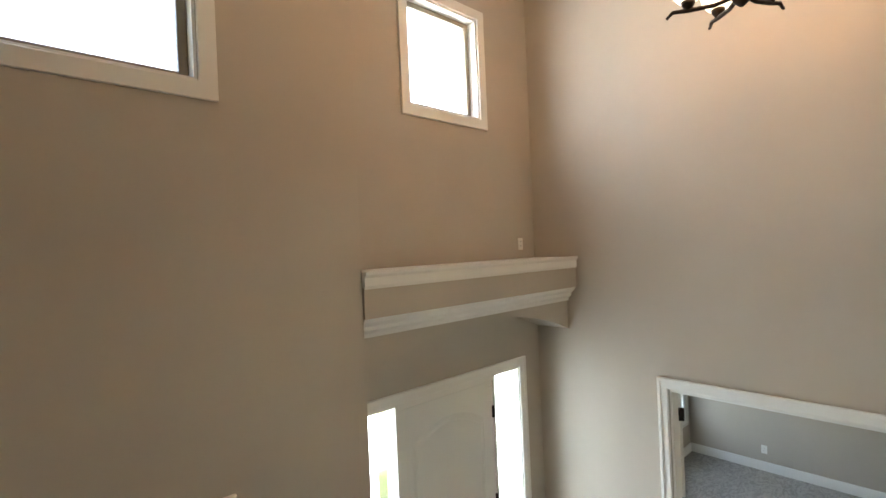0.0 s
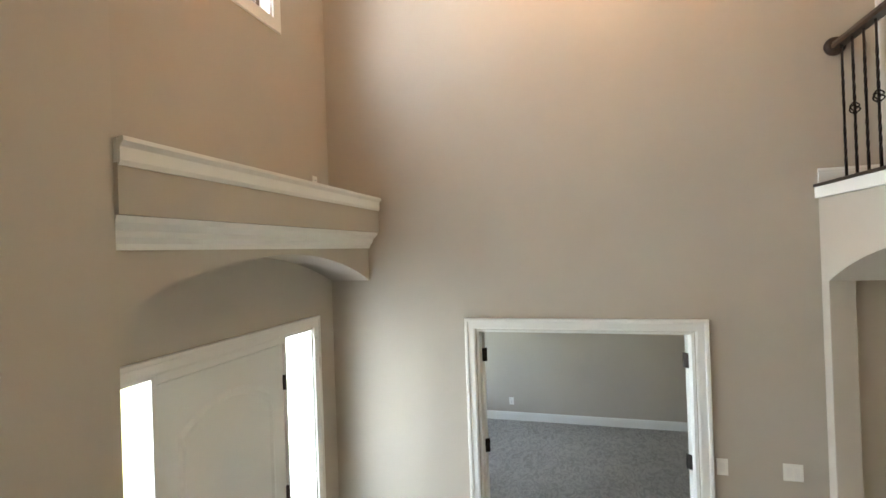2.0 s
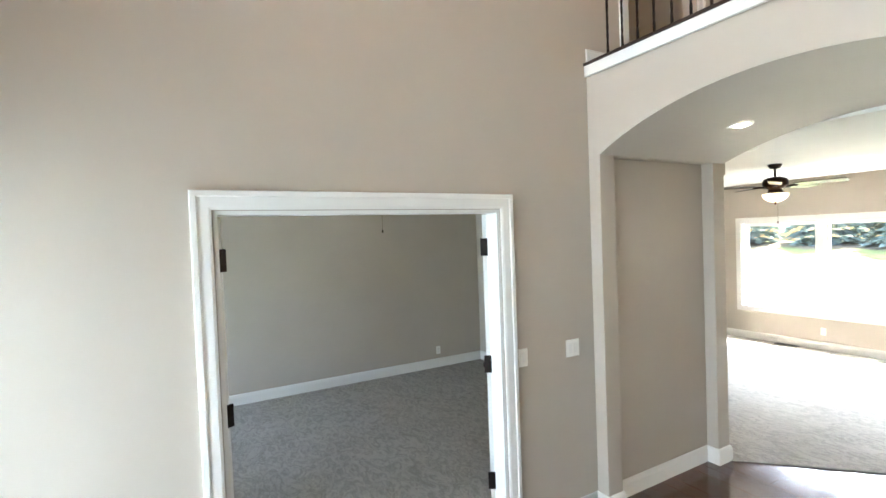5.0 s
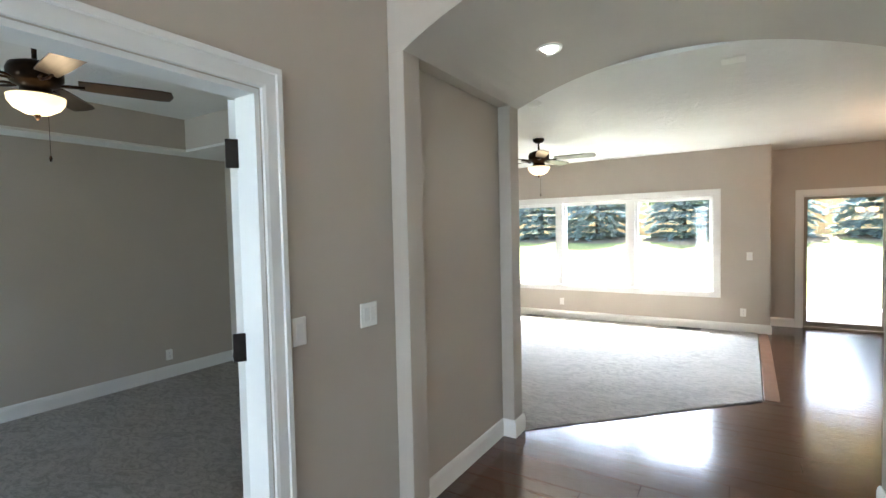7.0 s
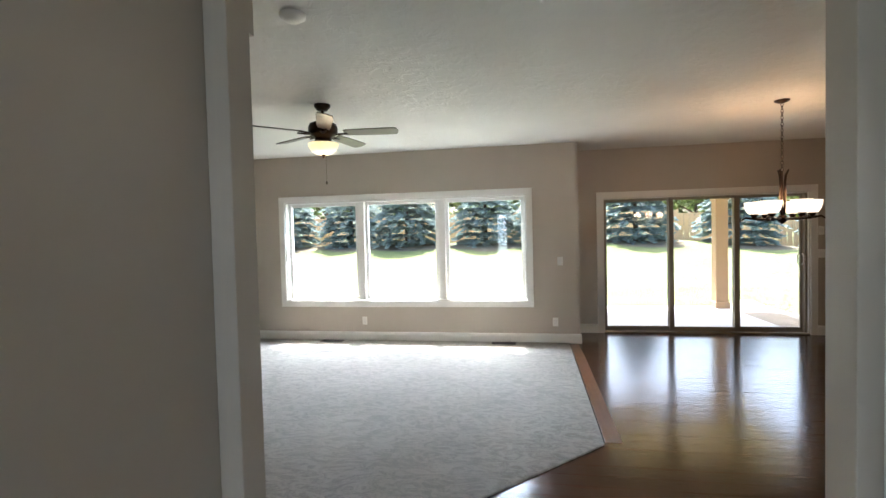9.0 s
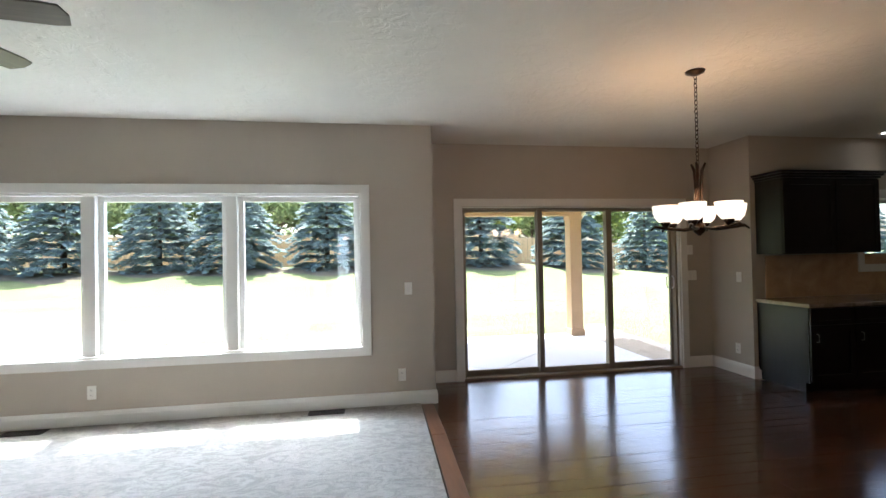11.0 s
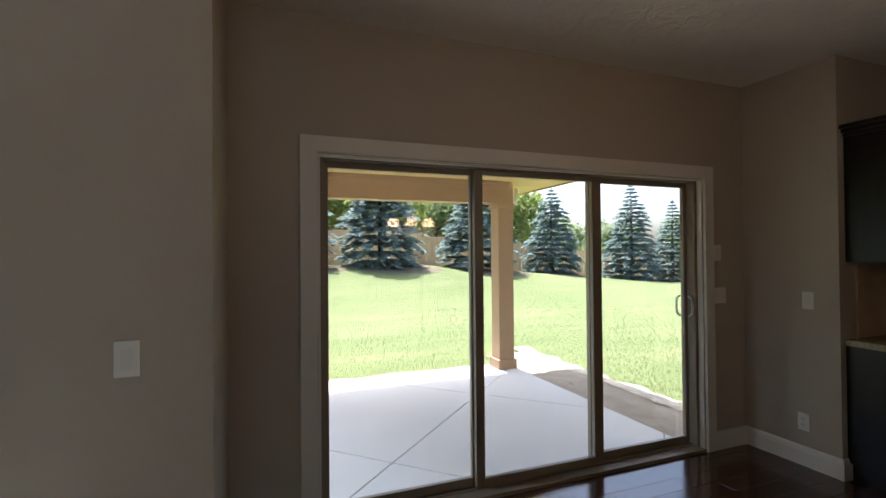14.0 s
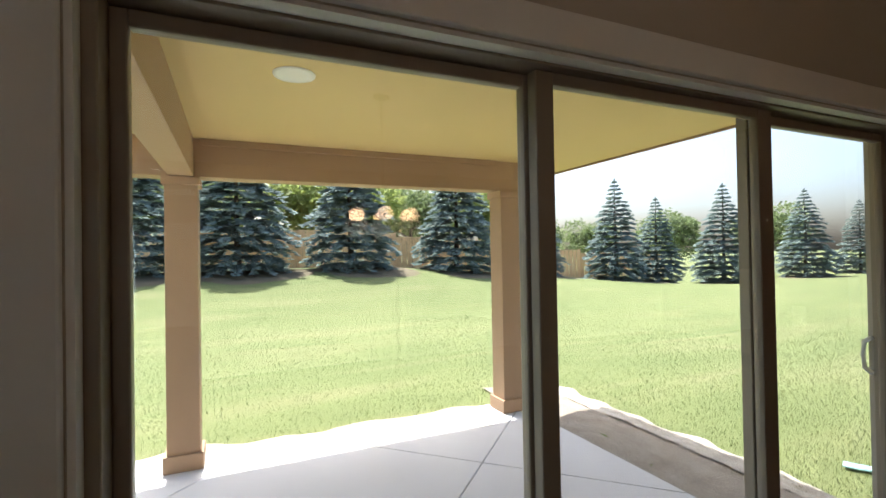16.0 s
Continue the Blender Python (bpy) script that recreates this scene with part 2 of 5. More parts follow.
def add_box(bm, x0, x1, y0, y1, z0, z1):
    v = [bm.verts.new((x, y, z)) for x in (x0, x1) for y in (y0, y1) for z in (z0, z1)]
    for q in ((0, 1, 3, 2), (4, 6, 7, 5), (0, 4, 5, 1), (2, 3, 7, 6), (0, 2, 6, 4), (1, 5, 7, 3)):
        bm.faces.new([v[k] for k in q])


def box(name, x0, x1, y0, y1, z0, z1, mat, parent=None, bevel=0.0):
    bm = bmesh.new()
    add_box(bm, x0, x1, y0, y1, z0, z1)
    return finish(name, bm, mat, parent, bevel=bevel)


def empty(name, at=(0, 0, 0)):
    e = new(name)
    e.location = at
    e.empty_display_size = 0.1
    return e


def place(axis, c, a, z):
    """A point of a wall: axis 0 is a wall across x (a runs along y), axis 1 across y (a along x)."""
    return (c, a, z) if axis == 0 else (a, c, z)


def wall(name, axis, c0, c1, a0, a1, z0, z1, holes=(), mat=None, label="painted greige drywall wall"):
    As = sorted({a0, a1, *(v for h in holes for v in h[:2] if a0 < v < a1)})
    Zs = sorted({z0, z1, *(v for h in holes for v in h[2:] if z0 < v < z1)})
    full = {}
    for i in range(len(As) - 1):
        for k in range(len(Zs) - 1):
            am, zm = (As[i] + As[i + 1]) / 2, (Zs[k] + Zs[k + 1]) / 2
            full[i, k] = not any(h[0] < am < h[1] and h[2] < zm < h[3] for h in holes)
    bm = bmesh.new()

    def quad(*pts):
        bm.faces.new([bm.verts.new(place(axis, *p)) for p in pts])

    for (i, k), on in full.items():
        if not on:
            continue
        A, B, C, D = As[i], As[i + 1], Zs[k], Zs[k + 1]
        for c in (c0, c1):
            quad((c, A, C), (c, B, C), (c, B, D), (c, A, D))
        if not full.get((i - 1, k)):
            quad((c0, A, C), (c1, A, C), (c1, A, D), (c0, A, D))
        if not full.get((i + 1, k)):
            quad((c0, B, C), (c1, B, C), (c1, B, D), (c0, B, D))
        if not full.get((i, k - 1)):
            quad((c0, A, C), (c1, A, C), (c1, B, C), (c0, B, C))
        if not full.get((i, k + 1)):
            quad((c0, A, D), (c1, A, D), (c1, B, D), (c0, B, D))
    bmesh.ops.remove_doubles(bm, verts=bm.verts, dist=0.0005)
    return tagged(finish(name, bm, mat or WALL), label, "wall", kind="structure")


CASING = [(0.004, 0.0), (0.004, 0.013), (0.018, 0.017), (0.062, 0.017), (0.066, 0.024), (0.088, 0.024), (0.092, 0.018), (0.092, 0.0)]
FLAT = [(0.003, 0.0), (0.003, 0.016), (0.006, 0.019), (0.086, 0.019), (0.089, 0.016), (0.089, 0.0)]


def casing(name, axis, c, out, a0, a1, z0, z1, parent, prof=CASING, sill=True, mat=None):
    """Mitred boards round an opening; out: +1 or -1, the way the wall faces."""
    bm = bmesh.new()
    ring = [(a0, z0, -1, -1), (a0, z1, -1, 1), (a1, z1, 1, 1), (a1, z0, 1, -1)]
    if not sill:
        ring[0], ring[3] = (a0, z0, -1, 0), (a1, z0, 1, 0)
    rows = [[bm.verts.new(place(axis, c + out * (p + 0.001), a + da * o, z + dz * o)) for o, p in prof] for a, z, da, dz in ring]
    pairs = [(0, 1), (1, 2), (2, 3)] + ([(3, 0)] if sill else [])
    n = len(prof)
    for i, j in pairs:
        for k in range(n):
            q = (k + 1) % n
            bm.faces.new((rows[i][k], rows[i][q], rows[j][q], rows[j][k]))
    if not sill:
        bm.faces.new(rows[0])
        bm.faces.new(rows[3])
    return finish(name, bm, mat or TRIM, parent)


BASE = [(0.0, 0.0), (0.016, 0.0), (0.016, 0.095), (0.013, 0.104), (0.013, 0.112), (0.006, 0.128), (0.0, 0.13)]


def run(name, pts, prof, mat, z=0.0, label="white painted moulded baseboard", category="baseboard", parent=None):
    """A moulding along a line of plan points, standing out to the left of the way it runs."""
    bm = bmesh.new()
    P = [Vector((x, y)) for x, y in pts]
    rows = []
    for k, p in enumerate(P):
        ds = []
        if k:
            ds.append((p - P[k - 1]).normalized())
        if k < len(P) - 1:
            ds.append((P[k + 1] - p).normalized())
        ns = [Vector((-d.y, d.x)) for d in ds]
        m = sum(ns, Vector((0, 0))).normalized()
        m = m / max(0.3, m.dot(ns[0]))
        rows.append([bm.verts.new((p.x + m.x * (o + 0.001), p.y + m.y * (o + 0.001), z + h)) for o, h in prof])
    n = len(prof)
    for i in range(len(rows) - 1):
        for k in range(n):
            q = (k + 1) % n
            bm.faces.new((rows[i][k], rows[i][q], rows[i + 1][q], rows[i + 1][k]))
    bm.faces.new(rows[0])
    bm.faces.new(rows[-1])
    ob = finish(name, bm, mat, parent)
    return ob if parent else tagged(ob, label, category, kind="structure")


def lathe(name, prof, mat, at, parent=None, seg=28, smooth=True):
    """A turned part from (radius, height) pairs."""
    bm = bmesh.new()
    rows = []
    for r, z in prof:
        rows.append([bm.verts.new((at[0] + r * math.cos(2 * math.pi * k / seg), at[1] + r * math.sin(2 * math.pi * k / seg), at[2] + z)) for k in range(seg)])
    for a, b in zip(rows, rows[1:]):
        for k in range(seg):
            bm.faces.new((a[k], a[(k + 1) % seg], b[(k + 1) % seg], b[k]))
    bmesh.ops.remove_doubles(bm, verts=bm.verts, dist=0.0002)
    return finish(name, bm, mat, parent, smooth)


def tube(bm, pts, r, seg=8):
    """A round bar through the points."""
    P = [Vector(p) for p in pts]
    rows = []
    for k, p in enumerate(P):
        d = (P[min(k + 1, len(P) - 1)] - P[max(k - 1, 0)]).normalized()
        u = d.cross(Vector((0, 0, 1)))
        u = u.normalized() if u.length > 0.01 else Vector((1, 0, 0))
        w = d.cross(u)
        rr = r[k] if isinstance(r, (list, tuple)) else r
        rows.append([bm.verts.new(p + rr * (math.cos(2 * math.pi * q / seg) * u + math.sin(2 * math.pi * q / seg) * w)) for q in range(seg)])
    for a, b in zip(rows, rows[1:]):
        for q in range(seg):
            bm.faces.new((a[q], a[(q + 1) % seg], b[(q + 1) % seg], b[q]))
    bm.faces.new(rows[0])
    bm.faces.new(rows[-1])


def bar(name, pts, r, mat, parent=None, seg=8):
    bm = bmesh.new()
    tube(bm, pts, r, seg)
    return finish(name, bm, mat, parent, True)


def prism(name, outline, axis, c0, c1, mat, parent=None, smooth=False):
    """A closed outline of (a, z) carried across the wall from c0 to c1."""
    bm = bmesh.new()
    A = [bm.verts.new(place(axis, c0, a, z)) for a, z in outline]
    B = [bm.verts.new(place(axis, c1, a, z)) for a, z in outline]
    n = len(outline)
    for k in range(n):
        bm.faces.new((A[k], A[(k + 1) % n], B[(k + 1) % n], B[k]))
    bm.faces.new(A)
    bm.faces.new(B)
    return finish(name, bm, mat, parent)


def arc(a0, a1, spring, crown, n=28):
    """Points of a segmental arch from a0 to a1."""
    h, r = (a1 - a0) / 2, crown - spring
    R = (h * h + r * r) / (2 * r)
    mid, zc = (a0 + a1) / 2, crown - R
    t0 = math.asin(h / R)
    return [(mid + R * math.sin(-t0 + 2 * t0 * k / n), zc + R * math.cos(-t0 + 2 * t0 * k / n)) for k in range(n + 1)]

# ---- the shell of the house ----
XT = -1.435                                     # stair wall
XF, XS, XA, XB = -1.885, -1.50, 1.76, 3.20      # front wall, stair wall, arch faces
YO, YR = 3.93, 1.65                             # office wall, closet wall of the hall
XW, XD, YJ = 7.79, 8.49, 2.01                   # window wall, slider wall, jog between them
YL, YK, XK = 7.29, -1.51, 7.87                  # living end wall, kitchen return, kitchen wall
CEL, CF = 2.66, 5.86                            # ceilings: living, foyer
YS = -0.75
YC, YB = 1.578, 7.75                             # corner of the stair wall, office back wall

OD = (-0.598, 0.985, -0.1, 2.115)                  # office door opening
WIN = (2.70, 6.16, 0.575, 1.995)                # living window opening
SL = (-1.095, 1.59, 0.0, 1.952)                  # sliding door opening
FD = (1.72, 3.592, -0.1, 2.166)                 # front door unit
FW = (2.378, 3.19, 4.51, 5.42)                  # upper entry window
LW = (-0.62, 0.70, 4.21, 5.42)                  # upper stair window
LL = (-0.55, 0.70, 1.05, 2.08)                  # lower stair window
OW = (5.63, 7.55, 0.55, 1.9)                     # office window
RD = (2.12, 2.98, -0.1, 2.11)                   # closet door in the hall

wall("wall_front", 0, XF - 0.2, XF, YC - 0.02, YO, -0.3, CF, [FD, FW])
wall("wall_stair", 0, XT - 0.2, XT, YS, YC, -0.3, CF, [LW, LL])
wall("wall_stair_return", 1, YC - 0.2, YC, XF, XT - 0.2, -0.3, CF)
wall("wall_office", 1, YO, YO + 0.12, XF - 0.2, 2.20, -0.3, CF, [OD])
wall("wall_upper_side", 1, YO, YO + 0.12, 2.20, 3.40, 2.4, CF, [(2.20, 3.04, 3.1, 5.1)])
wall("wall_hall_left", 1, YO, YO + 0.12, 2.20, XB + 0.12, -0.3, 2.4)
wall("wall_south", 1, YS - 0.12, YS, XS - 0.2, 3.4, -0.3, CF)
wall("wall_under_balcony", 0, XA, XA + 0.12, YS, YR - 0.12, -0.3, 3.02)
wall("wall_upper_back", 0, 3.40, 3.52, YS, 5.5, 2.9, CF)
wall("wall_closet", 1, YR - 0.12, YR, XA, XB, -0.3, 2.47, [RD])
wall("wall_closet_back", 1, YR - 0.9, YR - 0.8, XA + 0.12, XB, -0.3, 2.47)
wall("wall_upper_room", 1, 4.75, 4.87, 1.6, 3.4, 3.0, CF)
wall("wall_upper_room_side", 0, 1.5, 1.62, YO + 0.12, 5.42, 3.0, CF)
wall("wall_office_front", 0, XF - 0.2, XF, YO + 0.12, 8.32, -0.3, 3.0, [OW])
wall("wall_office_back", 1, YB, 8.32, XF, 3.32, -0.3, 3.0)
wall("wall_office_side", 0, 3.32, 3.44, YO + 0.12, 8.32, -0.3, 3.0)
wall("wall_living_end", 1, YL, YL + 0.15, 3.44, XW + 0.2, -0.3, 3.0)
wall("wall_living_window", 0, XW, XW + 0.2, YJ, YL, -0.3, 3.0, [WIN])
wall("wall_jog", 1, YJ, YJ + 0.18, XW + 0.2, XD + 0.2, -0.3, 3.0)
wall("wall_slider", 0, XD, XD + 0.2, YK, YJ, -0.3, 3.0, [SL])
wall("wall_kitchen_return", 1, YK - 0.15, YK, XK, XD + 0.2, -0.3, 3.0)
KW = (-4.25, -2.95, 1.22, 1.98)
wall("wall_kitchen", 0, XK, XK + 0.2, -6.0, YK - 0.15, -0.3, 3.0, [KW])
wall("wall_kitchen_end", 1, -6.15, -6.0, XB - 0.12, XK + 0.2, -0.3, 3.0)
wall("wall_great_room", 0, XB - 0.12, XB, -6.0, YR - 0.12, -0.3, 3.0)

# ceilings
def ceiling(name, x0, x1, y0, y1, z, t=0.1, label="white knockdown-textured ceiling", mat=None):
    return tagged(box(name, x0, x1, y0, y1, z, z + t, mat or CEIL), label, "ceiling", kind="structure")


bm = bmesh.new()
add_box(bm, XB, XW + 0.2, YJ + 0.18, YL, CEL, CEL + 0.1)
add_box(bm, XB, XD + 0.2, -6.0, YJ + 0.18, CEL, CEL + 0.1)
bmesh.ops.remove_doubles(bm, verts=bm.verts, dist=0.0005)
tagged(finish("ceiling_living", bm, CEIL), "white knockdown-textured ceiling", "ceiling", kind="structure")
ceiling("ceiling_foyer", XF - 0.2, 3.52, YS - 0.1, 5.42, CF)

bm = bmesh.new()
for b in ((XF, 3.32, 7.45, 8.2), (XF, 3.32, YO + 0.12, 4.7), (XF, -1.2, 4.7, 7.45), (2.68, 3.32, 4.7, 7.45)):
    add_box(bm, *b, 2.475, 2.50)
tagged(finish("ceiling_office_soffit", bm, CEIL), "white lowered border of the tray ceiling", "ceiling", kind="structure")
bm = bmesh.new()
for b in ((-1.3, 2.78, 7.45, 7.55), (-1.3, 2.78, 4.6, 4.7), (-1.3, -1.2, 4.7, 7.45), (2.68, 2.78, 4.7, 7.45)):
    add_box(bm, *b, 2.503, 2.82)
tagged(finish("wall_tray", bm, WALL), "greige painted riser of the tray ceiling", "wall", kind="structure")
ceiling("ceiling_office_tray", -1.3, 2.78, 4.6, 7.55, 2.822)
tagged(box("ceiling_office_cover", XF, 3.32, YO + 0.12, 8.2, 2.93, 2.99, CEIL), "white ceiling slab", "ceiling", kind="structure")

# hall vault between the two arches, with the balcony over it
CRF, CR, SP = 2.735, 2.69, 2.475                 # crowns of the front and rear arch, springing
bm = bmesh.new()
ends = []
for x, crown in ((XA, CRF), (XB, CR)):
    soff = arc(YR + 0.10, YO - 0.10, SP, crown)
    outline = [(YR - 0.12, SP), (YR - 0.12, 3.02), (YO - 0.003, 3.02), (YO - 0.003, SP)] + soff[::-1]
    ends.append([bm.verts.new((x, y, z)) for y, z in outline])
for k in range(len(ends[0])):
    q = (k + 1) % len(ends[0])
    bm.faces.new((ends[0][k], ends[0][q], ends[1][q], ends[1][k]))
for e in ends:
    bm.faces.new(e)
tagged(finish("wall_vault", bm, WALL), "greige arched barrel vault over the hall", "wall", kind="structure")
for nm, x0, x1 in (("pilaster_front", XA, XA + 0.14), ("pilaster_rear", XB - 0.15, XB)):
    for y0, y1 in ((YO - 0.10, YO - 0.003), (YR + 0.003, YR + 0.10)):
        tagged(box("wall_" + nm, x0 - 0.002, x1 + (0.002 if x1 == XB else 0), y0, y1, -0.05, SP + 0.003, WALL, bevel=0.004), "greige painted pilaster carrying the arch", "pilaster", kind="structure")
tagged(box("balcony_floor", XA, 3.40, YS, 5.3, 3.022, 3.085, CARPET), "carpeted balcony floor", "floor", kind="structure")
tagged(box("trim_balcony_fascia", XA - 0.022, XA - 0.002, YS, YO - 0.002, 3.018, 3.092, TRIM, bevel=0.003), "white fascia board along the balcony edge", "trim", kind="structure")

# floors
carpet_pts = [(XB + 0.005, 7.285), (XB + 0.005, 3.80), (3.26, 3.76), (4.76, 2.22), (XW - 0.02, 2.16), (XW - 0.005, 2.16), (XW - 0.005, 7.285)]
bm = bmesh.new()
top = [bm.verts.new((x, y, 0.012)) for x, y in carpet_pts]
low = [bm.verts.new((x, y, -0.05)) for x, y in carpet_pts]
bm.faces.new(top)
for k in range(len(top)):
    q = (k + 1) % len(top)
    bm.faces.new((top[k], top[q], low[q], low[k]))
tagged(finish("floor_carpet", bm, CARPET), "beige plush carpet with a cut diagonal corner", "carpet", kind="structure")
tagged(box("floor_office_carpet", XF, 3.32, YO + 0.06, 8.2, -0.06, 0.008, CARPET), "beige plush carpet of the office", "carpet", kind="structure")
tagged(box("floor_base", XF - 0.2, XD + 0.2, -6.15, 8.4, -0.30, -0.07, CONCRETE), "concrete floor slab under the house", "floor", kind="structure")
tagged(box("floor_upper_landing", 0.89, XA, YS, 0.75, 1.60, 1.78, CARPET), "carpeted stair landing", "floor", kind="structure")

# stairs that the walk comes down
st = tagged(empty("staircase", (0, 0, 0)), "carpeted winding stair down to the entry", "stairs", kind="structure")
for k, (x0, x1) in enumerate(((0.63, 0.89), (0.37, 0.63), (0.11, 0.37), (-0.15, 0.11))):
    z = 1.60 - 0.178 * k
    box("step", x0 - 0.02, x1, YS, 0.75, z - 0.17, z, CARPET, st, 0.012)
box("step", XT + 0.002, -0.15, YS, 0.90, 0.72, 0.89, CARPET, st, 0.012)
for k, (y0, y1) in enumerate(((0.90, 1.17), (1.17, 1.44), (1.44, 1.72), (1.72, 2.00))):
    z = 0.712 - 0.178 * k
    box("step", XT + 0.002, -0.15, y0, y1 + 0.02, z - 0.17, z, CARPET, st, 0.012)

# ---- shelf and arch over the front door ----
ya, yb = YC, YO - 0.004
bm_arc = arc(ya, yb, 2.525, 2.765)
ledge = tagged(empty("plant_ledge", (XS, (ya + yb) / 2, 2.5)), "greige arched plant ledge with white mouldings", "ledge", kind="structure")
ledge.location = (0, 0, 0)
prism("arch", [(ya, 2.525), (ya, 2.93), (yb, 2.93), (yb, 2.525)] + bm_arc[::-1][1:-1], 0, XF + 0.002, XS - 0.02, WALL, ledge)
box("fascia", XF + 0.002, XS + 0.085, ya - 0.0, yb, 2.932, 3.125, WALL, ledge)
run("lower_moulding", [(XS - 0.022, yb), (XS - 0.022, ya)], [(0.0, 2.80), (0.016, 2.80), (0.02, 2.825), (0.045, 2.85), (0.05, 2.875), (0.085, 2.905), (0.095, 2.93), (0.0, 2.93)], TRIM, 0, parent=ledge)
run("upper_moulding", [(XS + 0.085, yb), (XS + 0.085, ya)], [(0.0, 3.115), (0.006, 3.115), (0.012, 3.135), (0.012, 3.185), (0.03, 3.205), (0.03, 3.222), (0.0, 3.222)], TRIM, 0, parent=ledge)
box("top_board", XF + 0.002, XS + 0.084, ya, yb, 3.127, 3.218, TRIM, ledge)

# ---- openings ----


def window(name, axis, c, out, hole, panes, label, sash=0.045, prof=FLAT, depth=0.2, glaze=0.11, mat=None):
    """A fixed window: casing on the inside, lined reveal, one sash and pane for each pane; out is the way to the room."""
    a0, a1, z0, z1 = hole
    w = tagged(empty(name), label, "window", kind="structure")
    casing("casing", axis, c, out, a0, a1, z0, z1, w, prof)
    lin = 0.014
    bm = bmesh.new()
    for p in ((a0 + 0.0005, a0 + lin, z0 + 0.0005, z1 - 0.0005), (a1 - lin, a1 - 0.0005, z0 + 0.0005, z1 - 0.0005), (a0 + lin, a1 - lin, z0 + 0.0005, z0 + lin), (a0 + lin, a1 - lin, z1 - lin, z1 - 0.0005)):
        cc = sorted((c, c - out * (depth - 0.002)))
        add_box(bm, *((*cc, *p[:2]) if axis == 0 else (*p[:2], *cc)), *p[2:])
    finish("reveal", bm, TRIM, w)
    g = c - out * glaze
    for p0, p1 in panes:
        bm = bmesh.new()
        for q in ((p0, p0 + sash, z0 + lin, z1 - lin), (p1 - sash, p1, z0 + lin, z1 - lin), (p0 + sash, p1 - sash, z0 + lin, z0 + lin + sash), (p0 + sash, p1 - sash, z1 - lin - sash, z1 - lin)):
            cc = (g - 0.025, g + 0.025)
            add_box(bm, *((*cc, *q[:2]) if axis == 0 else (*q[:2], *cc)), *q[2:])
        finish("sash", bm, mat or TRIM, w, bevel=0.004)
        bm = bmesh.new()
        cc = (g - 0.003, g + 0.003)
        q = (p0 + sash - 0.004, p1 - sash + 0.004, z0 + lin + sash - 0.004, z1 - lin - sash + 0.004)
        add_box(bm, *((*cc, *q[:2]) if axis == 0 else (*q[:2], *cc)), *q[2:])
        finish("pane", bm, GLASS, w).visible_shadow = False
    for (p0, p1), (q0, q1) in zip(panes, panes[1:]):
        cc = sorted((c - out * 0.03, c - out * (depth - 0.02)))
        q = (p1 + 0.0005, q0 - 0.0005, z0 + lin, z1 - lin)
        bm = bmesh.new()
        add_box(bm, *((*cc, *q[:2]) if axis == 0 else (*q[:2], *cc)), *q[2:])
        finish("mullion", bm, TRIM, w, bevel=0.004)
    return w


window("window_1", 0, XW, -1, WIN, [(2.715, 3.80), (3.90, 4.97), (5.07, 6.145)], "white three-pane picture window with white casing")
window("window_2", 0, XF, 1, FW, [(2.393, 3.175)], "small square white casement window high in the entry", mat=ALMOND)
window("window_3", 0, XT, 1, LW, [(-0.605, 0.685)], "white stair window high in the wall", mat=ALMOND)
window("window_4", 0, XT, 1, LL, [(-0.535, 0.685)], "white lower stair window with moulded casing", prof=CASING)
window("window_5", 0, XF, 1, OW, [(5.645, 6.58), (6.60, 7.535)], "white two-pane office window", prof=CASING)
window("window_6", 0, XK, -1, KW, [(-4.235, -3.615), (-3.585, -2.965)], "white kitchen window over the sink")


def lever(at, parent, sx, sy, length=0.11):
    """A lever handle; sx: along the door, sy: out of the door, on a door in a wall across y."""
    x, y, z = at
    bm = bmesh.new()
    tube(bm, [(x, y, z), (x, y + sy * 0.012, z)], 0.03, 16)
    tube(bm, [(x, y + sy * 0.012, z), (x, y + sy * 0.055, z)], 0.011)
    tube(bm, [(x, y + sy * 0.05, z), (x + sx * 0.03, y + sy * 0.055, z + 0.004), (x + sx * 0.075, y + sy * 0.055, z + 0.002), (x + sx * length, y + sy * 0.052, z - 0.006)], [0.011, 0.011, 0.009, 0.007])
    return finish("handle", bm, BRONZE, parent, True)


def panel_groove(bm, c, out, a0, a1, z0, z1, rise, axis=0, w=0.022):
    """A raised moulding ring of an arched door panel."""
    top = arc(a0, a1, z1, z1 + rise, 14) if rise else [(a0, z1), (a1, z1)]
    ring = [(a0, z0)] + top + [(a1, z0)]
    cx, cz = (a0 + a1) / 2, (z0 + z1) / 2
    rows = []
    for a, z in ring:
        da, dz = a - cx, z - cz
        k = 1 - w / max(abs(da), 0.06) if abs(da) > 0.06 else 1
        kz = 1 - w / max(abs(dz), 0.06)
        mid = (cx + da * (1 + k) / 2, cz + dz * (1 + kz) / 2)
        inn = (cx + da * k, cz + dz * kz)
        rows.append([bm.verts.new(place(axis, c, a, z)), bm.verts.new(place(axis, c + out * 0.009, *mid)), bm.verts.new(place(axis, c + out * 0.001, *inn))])
    n = len(rows)
    for k in range(n):
        q = (k + 1) % n
        for e in (0, 1):
            bm.faces.new((rows[k][e], rows[q][e], rows[q][e + 1], rows[k][e + 1]))


